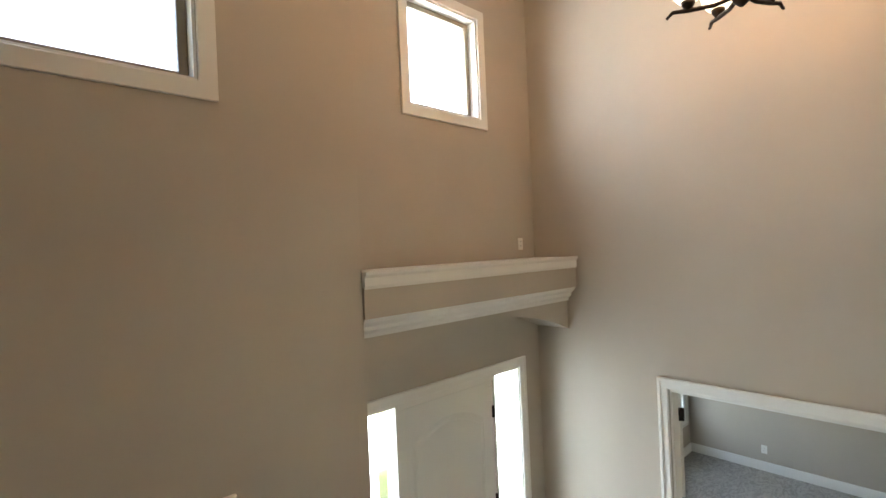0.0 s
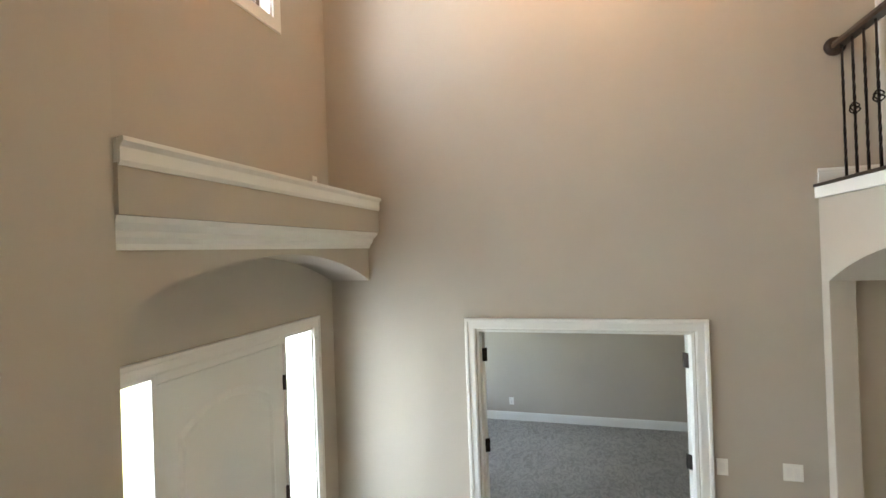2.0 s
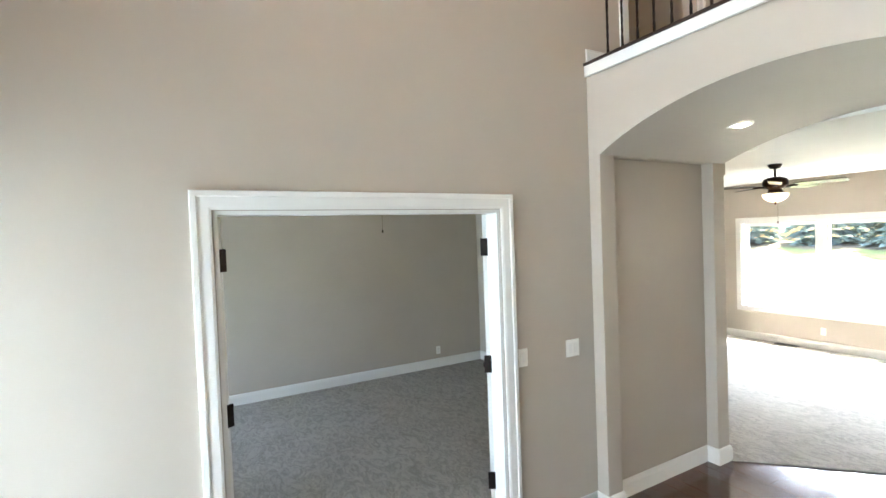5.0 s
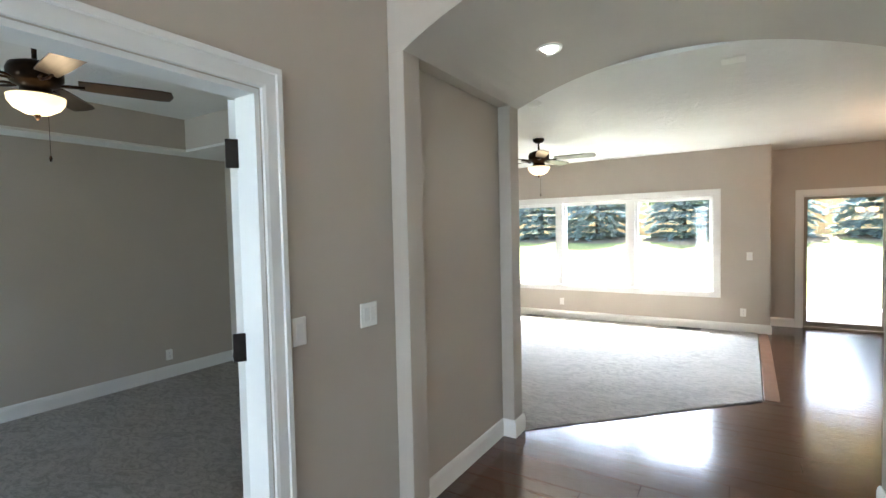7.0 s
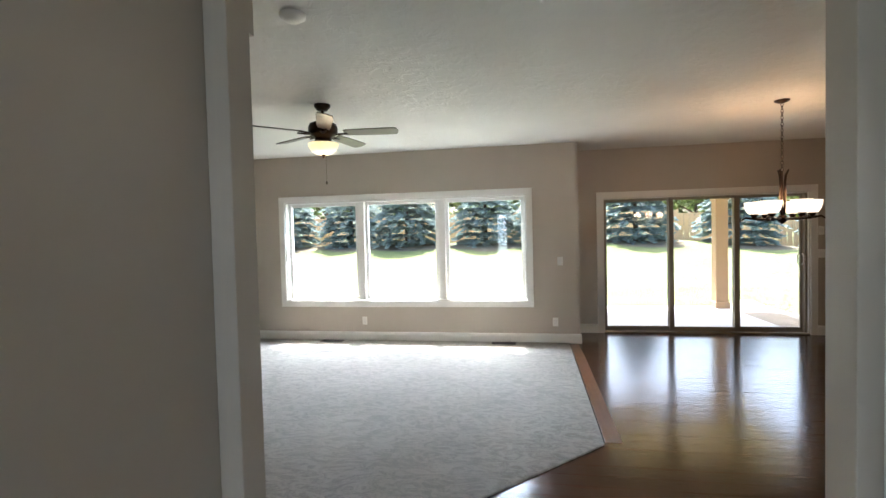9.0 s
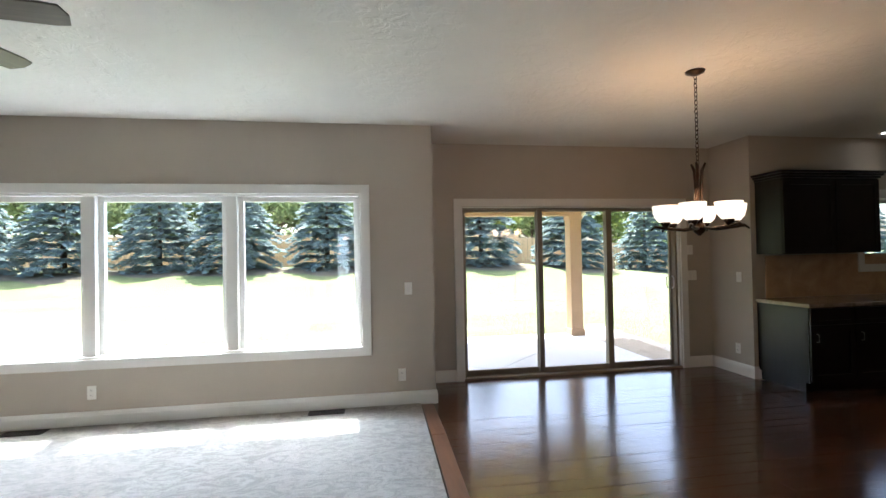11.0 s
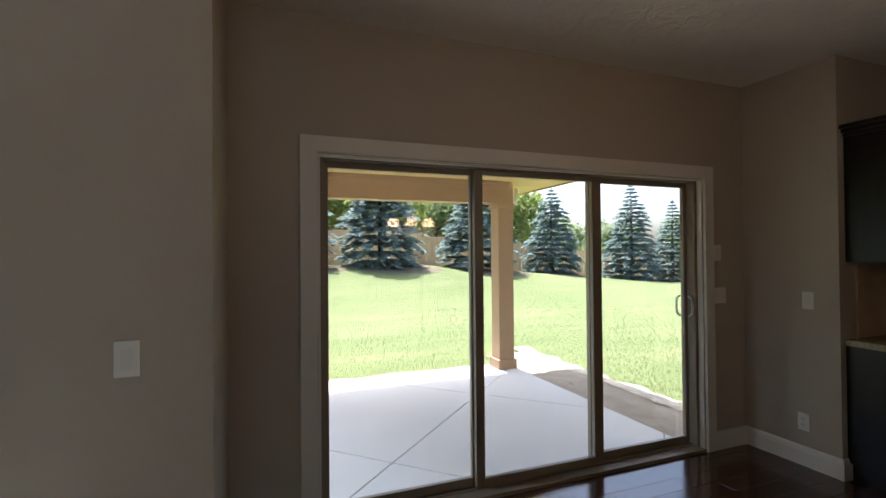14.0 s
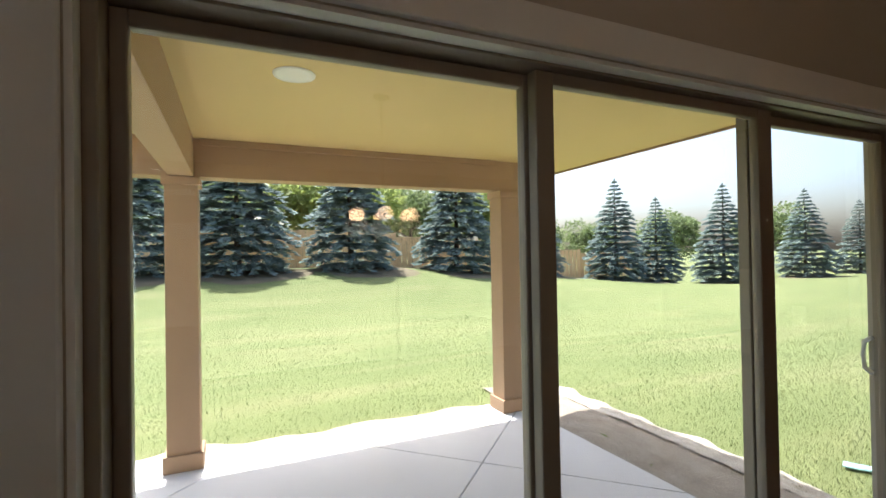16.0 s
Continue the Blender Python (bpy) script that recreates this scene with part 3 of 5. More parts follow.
# front door with two sidelights
fd = tagged(empty("door_1"), "white arched-panel front door with two sidelights, shut", "door", kind="structure")
casing("casing", 0, XF, 1, *FD, fd, sill=False)
bm = bmesh.new()
for a0, a1 in ((1.721, 1.735), (2.11, 2.14), (3.221, 3.246), (3.586, 3.5915)):
    add_box(bm, XF - 0.15, XF - 0.004, a0, a1, -0.05, 2.165)
for a0, a1, zt in ((1.735, 2.11, 2.15), (2.14, 3.221, 2.118), (3.246, 3.586, 2.15)):
    add_box(bm, XF - 0.15, XF - 0.004, a0, a1, zt, 2.165)
for a0, a1 in ((1.735, 2.11), (3.246, 3.586)):
    add_box(bm, XF - 0.13, XF - 0.03, a0, a1, -0.05, 0.22)
finish("frame", bm, TRIM, fd, bevel=0.003)
for a0, a1 in ((1.733, 2.112), (3.244, 3.588)):
    box("sidelight", XF - 0.085, XF - 0.079, a0, a1, 0.21, 2.152, GLASS, fd).visible_shadow = False
leafd = box("leaf", XF - 0.06, XF - 0.018, 2.146, 3.216, 0.01, 2.112, DOOR_WHITE, fd, 0.003)
bm = bmesh.new()
panel_groove(bm, XF - 0.0175, 1, 2.27, 3.09, 0.78, 1.80, 0.14, 0, 0.05)
panel_groove(bm, XF - 0.0175, 1, 2.27, 3.09, 0.14, 0.62, 0, 0, 0.05)
finish("panel_moulding", bm, DOOR_WHITE, fd)
for z in (0.25, 1.02, 1.83):
    box("hinge", XF - 0.02, XF - 0.002, 3.205, 3.227, z - 0.055, z + 0.055, IRON, fd, 0.003)

# office double doors, both leaves open into the office
dd = tagged(empty("door_2"), "white cased double door opening to the office, leaves open", "door", kind="structure")
casing("casing", 1, YO, -1, *OD, dd, sill=False)
casing("casing", 1, YO + 0.12, 1, *OD, dd, sill=False)
bm = bmesh.new()
add_box(bm, OD[0] + 0.001, OD[0] + 0.02, YO + 0.001, YO + 0.119, -0.05, OD[3] - 0.001)
add_box(bm, OD[1] - 0.02, OD[1] - 0.001, YO + 0.001, YO + 0.119, -0.05, OD[3] - 0.001)
add_box(bm, OD[0] + 0.02, OD[1] - 0.02, YO + 0.001, YO + 0.119, OD[3] - 0.02, OD[3] - 0.001)
finish("jamb", bm, TRIM, dd)
for px, sgn, turn in ((OD[0] + 0.022, 1, 118), (OD[1] - 0.022, -1, -127)):
    h = empty("leaf", (px, YO + 0.125, 0))
    h.parent = dd
    h.rotation_euler = (0, 0, radians(turn))
    x0, x1 = sorted((0.0, sgn * 0.775))
    bm = bmesh.new()
    add_box(bm, x0, x1, -0.002 - 0.018, 0.018, 0.015, OD[3] - 0.025)
    for z0, z1 in ((0.2, 0.85), (1.0, 1.95)):
        for side in (-1, 1):
            panel_groove(bm, side * 0.019 - 0.001, side, x0 + 0.12, x1 - 0.12, z0, z1, 0, 1, 0.04)
    finish("door_slab", bm, DOOR_WHITE, h)
    for side in (-1, 1):
        lever((sgn * 0.715, side * 0.018, 0.95), h, -sgn, side)
    for z in (0.38, 1.135, 1.885):
        b = box("hinge", min(0, -sgn * 0.012), max(0, -sgn * 0.012), -0.035, 0.028, z - 0.055, z + 0.055, IRON, h, 0.003)

# closet door in the hall, shut
cd = tagged(empty("door_3"), "white closet door with bronze lever, shut", "door", kind="structure")
casing("casing", 1, YR, 1, *RD, cd, sill=False)
bm = bmesh.new()
add_box(bm, RD[0] + 0.004, RD[1] - 0.004, YR - 0.055, YR - 0.02, 0.012, RD[3] - 0.005)
panel_groove(bm, YR - 0.0195, 1, RD[0] + 0.13, RD[1] - 0.13, 1.0, 1.9, 0, 1, 0.04)
panel_groove(bm, YR - 0.0195, 1, RD[0] + 0.13, RD[1] - 0.13, 0.2, 0.85, 0, 1, 0.04)
finish("slab", bm, DOOR_WHITE, cd)
lever((RD[1] - 0.07, YR - 0.02, 0.94), cd, -1, 1)

# upper opening beside the balcony
ud = tagged(empty("door_4"), "white cased doorway off the balcony", "door", kind="structure")
casing("casing", 1, YO, -1, 2.20, 3.04, 3.09, 5.1, ud, sill=False)

# sliding door: three panels in an almond frame
sd = tagged(empty("door_5"), "almond three-panel sliding glass patio door, shut", "door", kind="structure")
casing("casing", 0, XD, -1, *SL, sd, FLAT, sill=False)
bm = bmesh.new()
add_box(bm, XD + 0.04, XD + 0.17, SL[0] + 0.001, SL[0] + 0.035, 0.0, SL[3] - 0.001)
add_box(bm, XD + 0.04, XD + 0.17, SL[1] - 0.035, SL[1] - 0.001, 0.0, SL[3] - 0.001)
add_box(bm, XD + 0.04, XD + 0.17, SL[0] + 0.035, SL[1] - 0.035, SL[3] - 0.018, SL[3] - 0.001)
add_box(bm, XD - 0.01, XD + 0.17, SL[0] + 0.001, SL[1] - 0.001, -0.06, 0.022)
for x in (0.075, 0.125):
    add_box(bm, XD + x, XD + x + 0.008, SL[0] + 0.035, SL[1] - 0.035, 0.022, 0.034)
finish("frame", bm, ALMOND, sd, bevel=0.003)
bm = bmesh.new()
for p in ((SL[0] + 0.0005, SL[0] + 0.012), (SL[1] - 0.012, SL[1] - 0.0005)):
    add_box(bm, XD, XD + 0.039, *p, 0.0, SL[3] - 0.001)
add_box(bm, XD, XD + 0.039, SL[0] + 0.012, SL[1] - 0.012, SL[3] - 0.012, SL[3] - 0.001)
finish("reveal", bm, TRIM, sd)
for x, y0, y1, s0, s1 in ((0.125, 0.60, 1.555, 0.085, 0.03), (0.085, -0.255, 0.675, 0.072, 0.055), (0.125, -1.06, -0.18, 0.03, 0.052)):
    bm = bmesh.new()
    for q in ((y0, y0 + s0, 0.034, 1.932), (y1 - s1, y1, 0.034, 1.932), (y0 + s0, y1 - s1, 0.034, 0.034 + 0.05), (y0 + s0, y1 - s1, 1.932 - 0.032, 1.932)):
        add_box(bm, XD + x - 0.018, XD + x + 0.018, *q)
    finish("panel_frame", bm, ALMOND, sd, bevel=0.004)
    box("pane", XD + x - 0.004, XD + x + 0.004, y0 + s0 - 0.004, y1 - s1 + 0.004, 0.08, 1.904, GLASS, sd).visible_shadow = False
hb = bmesh.new()
for x in (XD + 0.085, XD + 0.165):
    sg = -1 if x < XD + 0.12 else 1
    tube(hb, [(x, -1.045, 0.955), (x + sg * 0.028, -1.045, 0.975), (x + sg * 0.034, -1.045, 1.03), (x + sg * 0.028, -1.045, 1.085), (x, -1.045, 1.105)], 0.009)
finish("handle", hb, TRIM, sd, True)

# ---- baseboards ----
run("baseboard", [(2.0, YO), (OD[1] + 0.094, YO)], BASE, TRIM)
run("baseboard", [(OD[0] - 0.094, YO), (XF, YO)], BASE, TRIM)
run("baseboard", [(XB + 0.002, YO), (XB + 0.002, YO - 0.10), (XB - 0.152, YO - 0.10), (XB - 0.152, YO), (XA + 0.142, YO), (XA + 0.142, YO - 0.1), (XA - 0.002, YO - 0.1), (XA - 0.002, YO), (1.65, YO)], BASE, TRIM)
run("baseboard", [(XA - 0.002, YR), (XA - 0.002, YR + 0.1), (XA + 0.142, YR + 0.1), (XA + 0.142, YR), (RD[0] - 0.094, YR)], BASE, TRIM)
run("baseboard", [(XB - 0.152, YR), (XB - 0.152, YR + 0.1), (XB + 0.002, YR + 0.1), (XB + 0.002, YR - 0.12)], BASE, TRIM)
run("baseboard", [(XD, SL[1] + 0.09), (XD, YJ), (XW, YJ), (XW, 6.73)], BASE, TRIM)
run("baseboard", [(XK, -1.66), (XK, YK), (XD, YK), (XD, SL[0] - 0.09)], BASE, TRIM)
run("baseboard", [(3.32, 4.1), (3.32, YB), (XF, YB), (XF, 4.1)], BASE, TRIM, 0.008)
run("baseboard", [(2.106, YO), (XA, YO)], BASE, TRIM, 3.086)

# ---- balcony railing ----
rail = tagged(empty("balcony_railing"), "dark wood balcony rail with twisted iron balusters", "railing")
xr = XA + 0.12
bm = bmesh.new()
prof = [(-0.03, 0), (-0.033, 0.02), (-0.024, 0.045), (0, 0.055), (0.024, 0.045), (0.033, 0.02), (0.03, 0)]
A = [bm.verts.new((xr + a, YS + 0.02, 3.985 + z)) for a, z in prof]
B = [bm.verts.new((xr + a, YO - 0.03, 3.985 + z)) for a, z in prof]
for k in range(len(prof)):
    q = (k + 1) % len(prof)
    bm.faces.new((A[k], A[q], B[q], B[k]))
bm.faces.new(A)
bm.faces.new(B)
finish("handrail", bm, RAILWOOD, rail)
ros = bmesh.new()
tube(ros, [(xr, YO - 0.036, 4.01), (xr, YO - 0.016, 4.01), (xr, YO - 0.002, 4.01)], [0.05, 0.062, 0.062], 20)
finish("rosette", ros, RAILWOOD, rail, True)
box("shoe", XA - 0.03, XA + 0.20, YS + 0.005, YO - 0.002, 3.0925, 3.112, RAILWOOD, rail, 0.004)


def baluster_mesh(knuckle):
    bm = bmesh.new()
    n, h = 42, 0.885
    rows = []
    for k in range(n + 1):
        z = k / n * h
        tw = max(0.0, min(1.0, (z - 0.12) / 0.24)) * 6.0 + max(0.0, min(1.0, (z - 0.48) / 0.24)) * 6.0
        rows.append([bm.verts.new((0.0072 * math.cos(tw + math.pi / 4 + q * math.pi / 2) * 1.2, 0.0072 * math.sin(tw + math.pi / 4 + q * math.pi / 2) * 1.2, z)) for q in range(4)])
    for a, b in zip(rows, rows[1:]):
        for q in range(4):
            bm.faces.new((a[q], a[(q + 1) % 4], b[(q + 1) % 4], b[q]))
    if knuckle:
        for q in range(4):
            pts = []
            for s in range(9):
                u = s / 8
                r = 0.024 * math.sin(math.pi * u) + 0.004
                an = q * math.pi / 2 + u * 3.4
                pts.append((r * math.cos(an), r * math.sin(an), 0.40 + 0.075 * u))
            tube(bm, pts, 0.0042, 5)
    me = bpy.data.meshes.new("baluster")
    bm.to_mesh(me)
    bm.free()
    me.materials.append(IRON)
    return me


plain, fancy = baluster_mesh(False), baluster_mesh(True)
y, k = YO - 0.09, 0
while y > YS + 0.1:
    b = new("baluster", fancy if k % 2 else plain)
    b.parent = rail
    b.location = (xr, y, 3.108)
    y -= 0.1195
    k += 1

# ---- lamps ----


def chandelier(name, x, y, zc, arm_z, reach, n, turn, label, chain_top, watts):
    ch = tagged(empty(name, (x, y, arm_z)), label, "chandelier")

    def at(r, a, z):
        return (r * math.cos(a), r * math.sin(a), z)

    lathe("canopy", [(0.0, chain_top - arm_z), (0.065, chain_top - arm_z), (0.06, chain_top - arm_z - 0.012), (0.025, chain_top - arm_z - 0.028), (0.0, chain_top - arm_z - 0.03)], BRONZE, (0, 0, 0), ch, 20)
    bm = bmesh.new()
    z, flip = 0.44, 0
    while z < chain_top - arm_z - 0.03:
        pts = []
        for s in range(11):
            an = 2 * math.pi * s / 10
            w, h = 0.011 * math.cos(an), 0.02 * math.sin(an)
            pts.append((w, 0, z + 0.014 + h) if flip else (0, w, z + 0.014 + h))
        tube(bm, pts, 0.0028, 5)
        z += 0.03
        flip = 1 - flip
    finish("chain", bm, BRONZE, ch, True)
    bm = bmesh.new()
    for q in range(3):
        a = turn + q * 2 * math.pi / 3
        tube(bm, [at(0.012, a, 0.0), at(0.02, a, 0.12), at(0.022, a, 0.33), at(0.028, a, 0.40), at(0.05, a, 0.45)], [0.011, 0.010, 0.010, 0.010, 0.008])
    tube(bm, [(0, 0, -0.02), (0, 0, 0.44)], 0.008)
    tube(bm, [(0, 0, -0.055), (0, 0, -0.03), (0, 0, 0.0), (0, 0, 0.03)], [0.008, 0.035, 0.045, 0.03], 14)
    finish("stem", bm, BRONZE, ch, True)
    for q in range(n):
        a = turn + q * 2 * math.pi / n
        bm = bmesh.new()
        tube(bm, [at(0.02, a, 0.0), at(reach * 0.5, a, -0.012), at(reach, a, 0.0), at(reach + 0.07, a, 0.012), at(reach + 0.10, a, -0.012)], [0.010, 0.011, 0.012, 0.010, 0.007])
        tube(bm, [at(reach, a, 0.0), at(reach, a, 0.028), at(reach, a, 0.045)], [0.012, 0.03, 0.034], 14)
        finish("arm", bm, BRONZE, ch, True)
        lathe("shade", [(0.018, 0.04), (0.045, 0.046), (0.066, 0.074), (0.078, 0.115), (0.083, 0.158), (0.080, 0.158), (0.075, 0.115), (0.063, 0.077), (0.043, 0.05), (0.0, 0.044)], SHADE, at(reach, a, 0), ch, 24)
        p = at(reach, a, 0.20)
        bulb("chandelier_bulb", (x + p[0], y + p[1], arm_z + p[2]), watts, radius=0.06)
    return ch


chandelier("chandelier", 6.28, 0.345, CEL, 1.565, 0.222, 6, radians(13), "bronze dining chandelier with six lit frosted bowl shades", CEL, 0.5)
chandelier("chandelier", 0.38, 2.55, CF, 4.46, 0.22, 6, radians(12), "bronze entry chandelier with lit frosted bowl shades", CF, 0.8)


def ceiling_fan(x, y, top, hub, turn, label):
    f = tagged(empty("ceiling_fan", (x, y, hub)), label, "ceiling fan")
    t = top - hub
    lathe("canopy", [(0.0, t), (0.072, t), (0.07, t - 0.02), (0.045, t - 0.05), (0.0, t - 0.055)], BRONZE, (0, 0, 0), f, 24)
    bar("downrod", [(0, 0, t - 0.05), (0, 0, 0.06)], 0.013, BRONZE, f)
    lathe("motor", [(0.0, 0.075), (0.06, 0.072), (0.115, 0.05), (0.128, 0.02), (0.128, -0.02), (0.11, -0.05), (0.07, -0.07), (0.075, -0.10), (0.11, -0.118), (0.11, -0.125), (0.0, -0.125)], BRONZE, (0, 0, 0), f, 32)
    lathe("light_bowl", [(0.112, -0.118), (0.132, -0.122), (0.128, -0.15), (0.105, -0.185), (0.06, -0.212), (0.0, -0.22)], BOWL, (0, 0, 0), f, 32)
    lathe("finial", [(0.0, -0.215), (0.016, -0.218), (0.012, -0.235), (0.006, -0.25), (0.0, -0.252)], BRONZE, (0, 0, 0), f, 12)
    bm = bmesh.new()
    tube(bm, [(0.05, 0.0, -0.12), (0.05, 0.0, -0.44)], 0.0015, 5)
    tube(bm, [(0.05, 0.0, -0.44), (0.05, 0.0, -0.455), (0.05, 0.0, -0.475)], [0.003, 0.009, 0.005], 8)
    finish("pull_chain", bm, BRONZE, f, True)
    for k in range(5):
        a = turn + k * 2 * math.pi / 5
        bl = [(0.19, -0.05), (0.3, -0.058), (0.6, -0.066), (0.655, -0.058), (0.672, 0.0), (0.655, 0.058), (0.6, 0.066), (0.3, 0.058), (0.19, 0.05)]
        bm = bmesh.new()
        U = [bm.verts.new((r, w, -0.028 - w * 0.2 + 0.004)) for r, w in bl]
        L = [bm.verts.new((r, w, -0.028 - w * 0.2 - 0.004)) for r, w in bl]
        bm.faces.new(U)
        bm.faces.new(L)
        for q in range(len(bl)):
            s = (q + 1) % len(bl)
            bm.faces.new((U[q], U[s], L[s], L[q]))
        b = finish("blade", bm, BLADE, f)
        b.rotation_euler = (0, 0, a)
        bm = bmesh.new()
        tube(bm, [(0.10, 0.0, -0.045), (0.15, 0.02, -0.04), (0.22, 0.022, -0.034)], 0.008, 6)
        tube(bm, [(0.10, 0.0, -0.045), (0.15, -0.02, -0.045), (0.22, -0.022, -0.044)], 0.008, 6)
        b = finish("blade_iron", bm, BRONZE, f, True)
        b.rotation_euler = (0, 0, a)
    bulb("fan_bulb", (x, y, hub - 0.30), 0.6, (1.0, 0.7, 0.4), 0.1)
    return f


ceiling_fan(5.37, 4.475, CEL, 2.44, radians(61), "bronze ceiling fan with dark blades and lit alabaster bowl")
ceiling_fan(0.89, 5.74, 2.82, 2.49, radians(50), "bronze office ceiling fan with dark blades and lit bowl")


def vault_z(y):
    pts = arc(YR + 0.10, YO - 0.10, SP, (CRF + CR) / 2)
    return float(np.interp(y, [p[0] for p in pts], [p[1] for p in pts]))


def can_light(x, y, z, tilt=0.0):
    c = tagged(empty("recessed_light", (x, y, z)), "white round recessed ceiling light, lit", "recessed light", "recessed lights")
    c.rotation_euler = (tilt, 0, 0)
    lathe("trim_ring", [(0.062, -0.001), (0.066, -0.006), (0.085, -0.006), (0.088, 0.001)], PLATE, (0, 0, 0), c, 28)
    lathe("lens", [(0.0, -0.004), (0.064, -0.003)], CAN, (0, 0, 0), c, 28)
    s = new("recessed_spot", bpy.data.lights.new("recessed_spot", "SPOT"))
    s.data.energy, s.data.spot_size, s.data.color, s.data.shadow_soft_size = 0.2, radians(100), (1.0, 0.85, 0.65), 0.06
    s.location = (x, y, z - 0.03)


can_light(2.60, 3.38, vault_z(3.38) - 0.002, -0.14)
can_light(2.55, 2.27, vault_z(2.27) - 0.002, 0.14)
can_light(7.60, -3.0, CEL - 0.001)
can_light(6.4, -4.3, CEL - 0.001)


def alarm(name, x, y, z, label):
    a = tagged(lathe(name, [(0.0, -0.034), (0.04, -0.033), (0.048, -0.02), (0.066, -0.016), (0.068, 0.0)], PLATE, (0, 0, 0), None, 28), label, "smoke alarm")
    a.location = (x, y, z)


alarm("smoke_alarm", 3.76, 3.92, CEL - 0.001, "round white smoke alarm on the ceiling")
v = tagged(empty("ceiling_vent", (3.55, 2.44, CEL)), "white slotted ceiling register", "vent")
box("frame", -0.07, 0.07, -0.07, 0.07, -0.007, -0.001, PLATE, v, 0.002)
for k in range(5):
    box("slat", -0.055, 0.055, -0.05 + k * 0.022, -0.042 + k * 0.022, -0.012, -0.007, PLATE, v)

# ---- plates on the walls ----


def plate(name, axis, c, out, a, z, gangs, kind, label):
    """A switch or outlet plate on a wall."""
    w, h = 0.072 + 0.046 * (gangs - 1), 0.116
    p = tagged(empty(name), label, "switch" if kind == "switch" else "outlet")
    p.location = place(axis, c, a, z)

    def piece(nm, a0, a1, z0, z1, d0, d1, mat, bev=0.0):
        cc = sorted((out * d0, out * d1))
        return box(nm, *((*cc, a0, a1) if axis == 0 else (a0, a1, *cc)), z0, z1, mat, p, bev)

    piece("plate", -w / 2, w / 2, -h / 2, h / 2, 0.001, 0.007, PLATE, 0.003)
    for g in range(gangs):
        m = (g - (gangs - 1) / 2) * 0.046
        if kind == "switch":
            piece("rocker", m - 0.016, m + 0.016, -0.033, 0.033, 0.007, 0.010, TRIM, 0.0015)
        else:
            for z0 in (-0.033, 0.006):
                piece("socket", m - 0.016, m + 0.016, z0, z0 + 0.027, 0.007, 0.009, TRIM, 0.003)
                for s in (-0.006, 0.006):
                    piece("slot", m + s - 0.001, m + s + 0.001, z0 + 0.010, z0 + 0.018, 0.009, 0.0095, IRON)
    return p


plate("light_switch", 1, YO, -1, 1.13, 1.175, 1, "switch", "white rocker switch beside the office door")
plate("light_switch", 1, YO, -1, 1.555, 1.175, 2, "switch", "white double rocker switch in the entry")
plate("light_switch", 0, XW, -1, 2.258, 1.10, 1, "switch", "white rocker switch beside the living window")
plate("wall_outlet", 0, XW, -1, 4.988, 0.287, 1, "outlet", "white outlet under the living window")
plate("wall_outlet", 0, XW, -1, 2.332, 0.287, 1, "outlet", "white outlet beside the living window")
plate("wall_outlet", 1, YK, 1, 8.09, 0.29, 1, "outlet", "white outlet on the short kitchen wall")
plate("light_switch", 1, YK, 1, 8.05, 1.10, 1, "switch", "white rocker switch on the short kitchen wall")
plate("light_switch", 0, XD, -1, -1.25, 1.11, 2, "switch", "white double rocker switch beside the sliding door")
plate("thermostat", 0, XD, -1, -1.23, 1.42, 1, "switch", "small white wall control above the switch")
plate("wall_outlet", 1, YB, -1, 2.56, 0.26, 1, "outlet", "white outlet on the office back wall")
plate("wall_outlet", 1, YB, -1, -0.9, 0.31, 1, "outlet", "white outlet on the office back wall")
plate("wall_outlet", 0, XF, 1, 3.70, 3.36, 1, "outlet", "white outlet above the plant ledge")
plate("wall_outlet", 0, XK, -1, -2.80, 1.10, 1, "outlet", "white outlet on the tiled splashback")


def floor_vent(x, y):
    f = tagged(empty("floor_register", (x, y, 0.012)), "dark metal floor register in the carpet", "vent", "floor registers")
    box("frame", -0.06, 0.06, -0.16, 0.16, 0.0, 0.008, IRON, f, 0.003)
    for k in range(9):
        box("slat", -0.045, 0.045, -0.14 + k * 0.033, -0.124 + k * 0.033, 0.008, 0.011, IRON, f)


floor_vent(7.68, 5.44)
floor_vent(7.68, 3.02)

# ---- cabinets ----


def shaker(bm, axis, c, out, a0, a1, z0, z1, rail=0.06):
    """A cabinet front: flat panel with a proud frame."""
    def b(d0, d1, p0, p1, q0, q1):
        cc = sorted((c + out * d0, c + out * d1))
        add_box(bm, *((*cc, p0, p1) if axis == 0 else (p0, p1, *cc)), q0, q1)
    b(0.001, 0.010, a0 + rail - 0.002, a1 - rail + 0.002, z0 + rail - 0.002, z1 - rail + 0.002)
    for p in ((a0, a0 + rail, z0, z1), (a1 - rail, a1, z0, z1), (a0 + rail, a1 - rail, z0, z0 + rail), (a0 + rail, a1 - rail, z1 - rail, z1)):
        b(0.001, 0.019, *p)


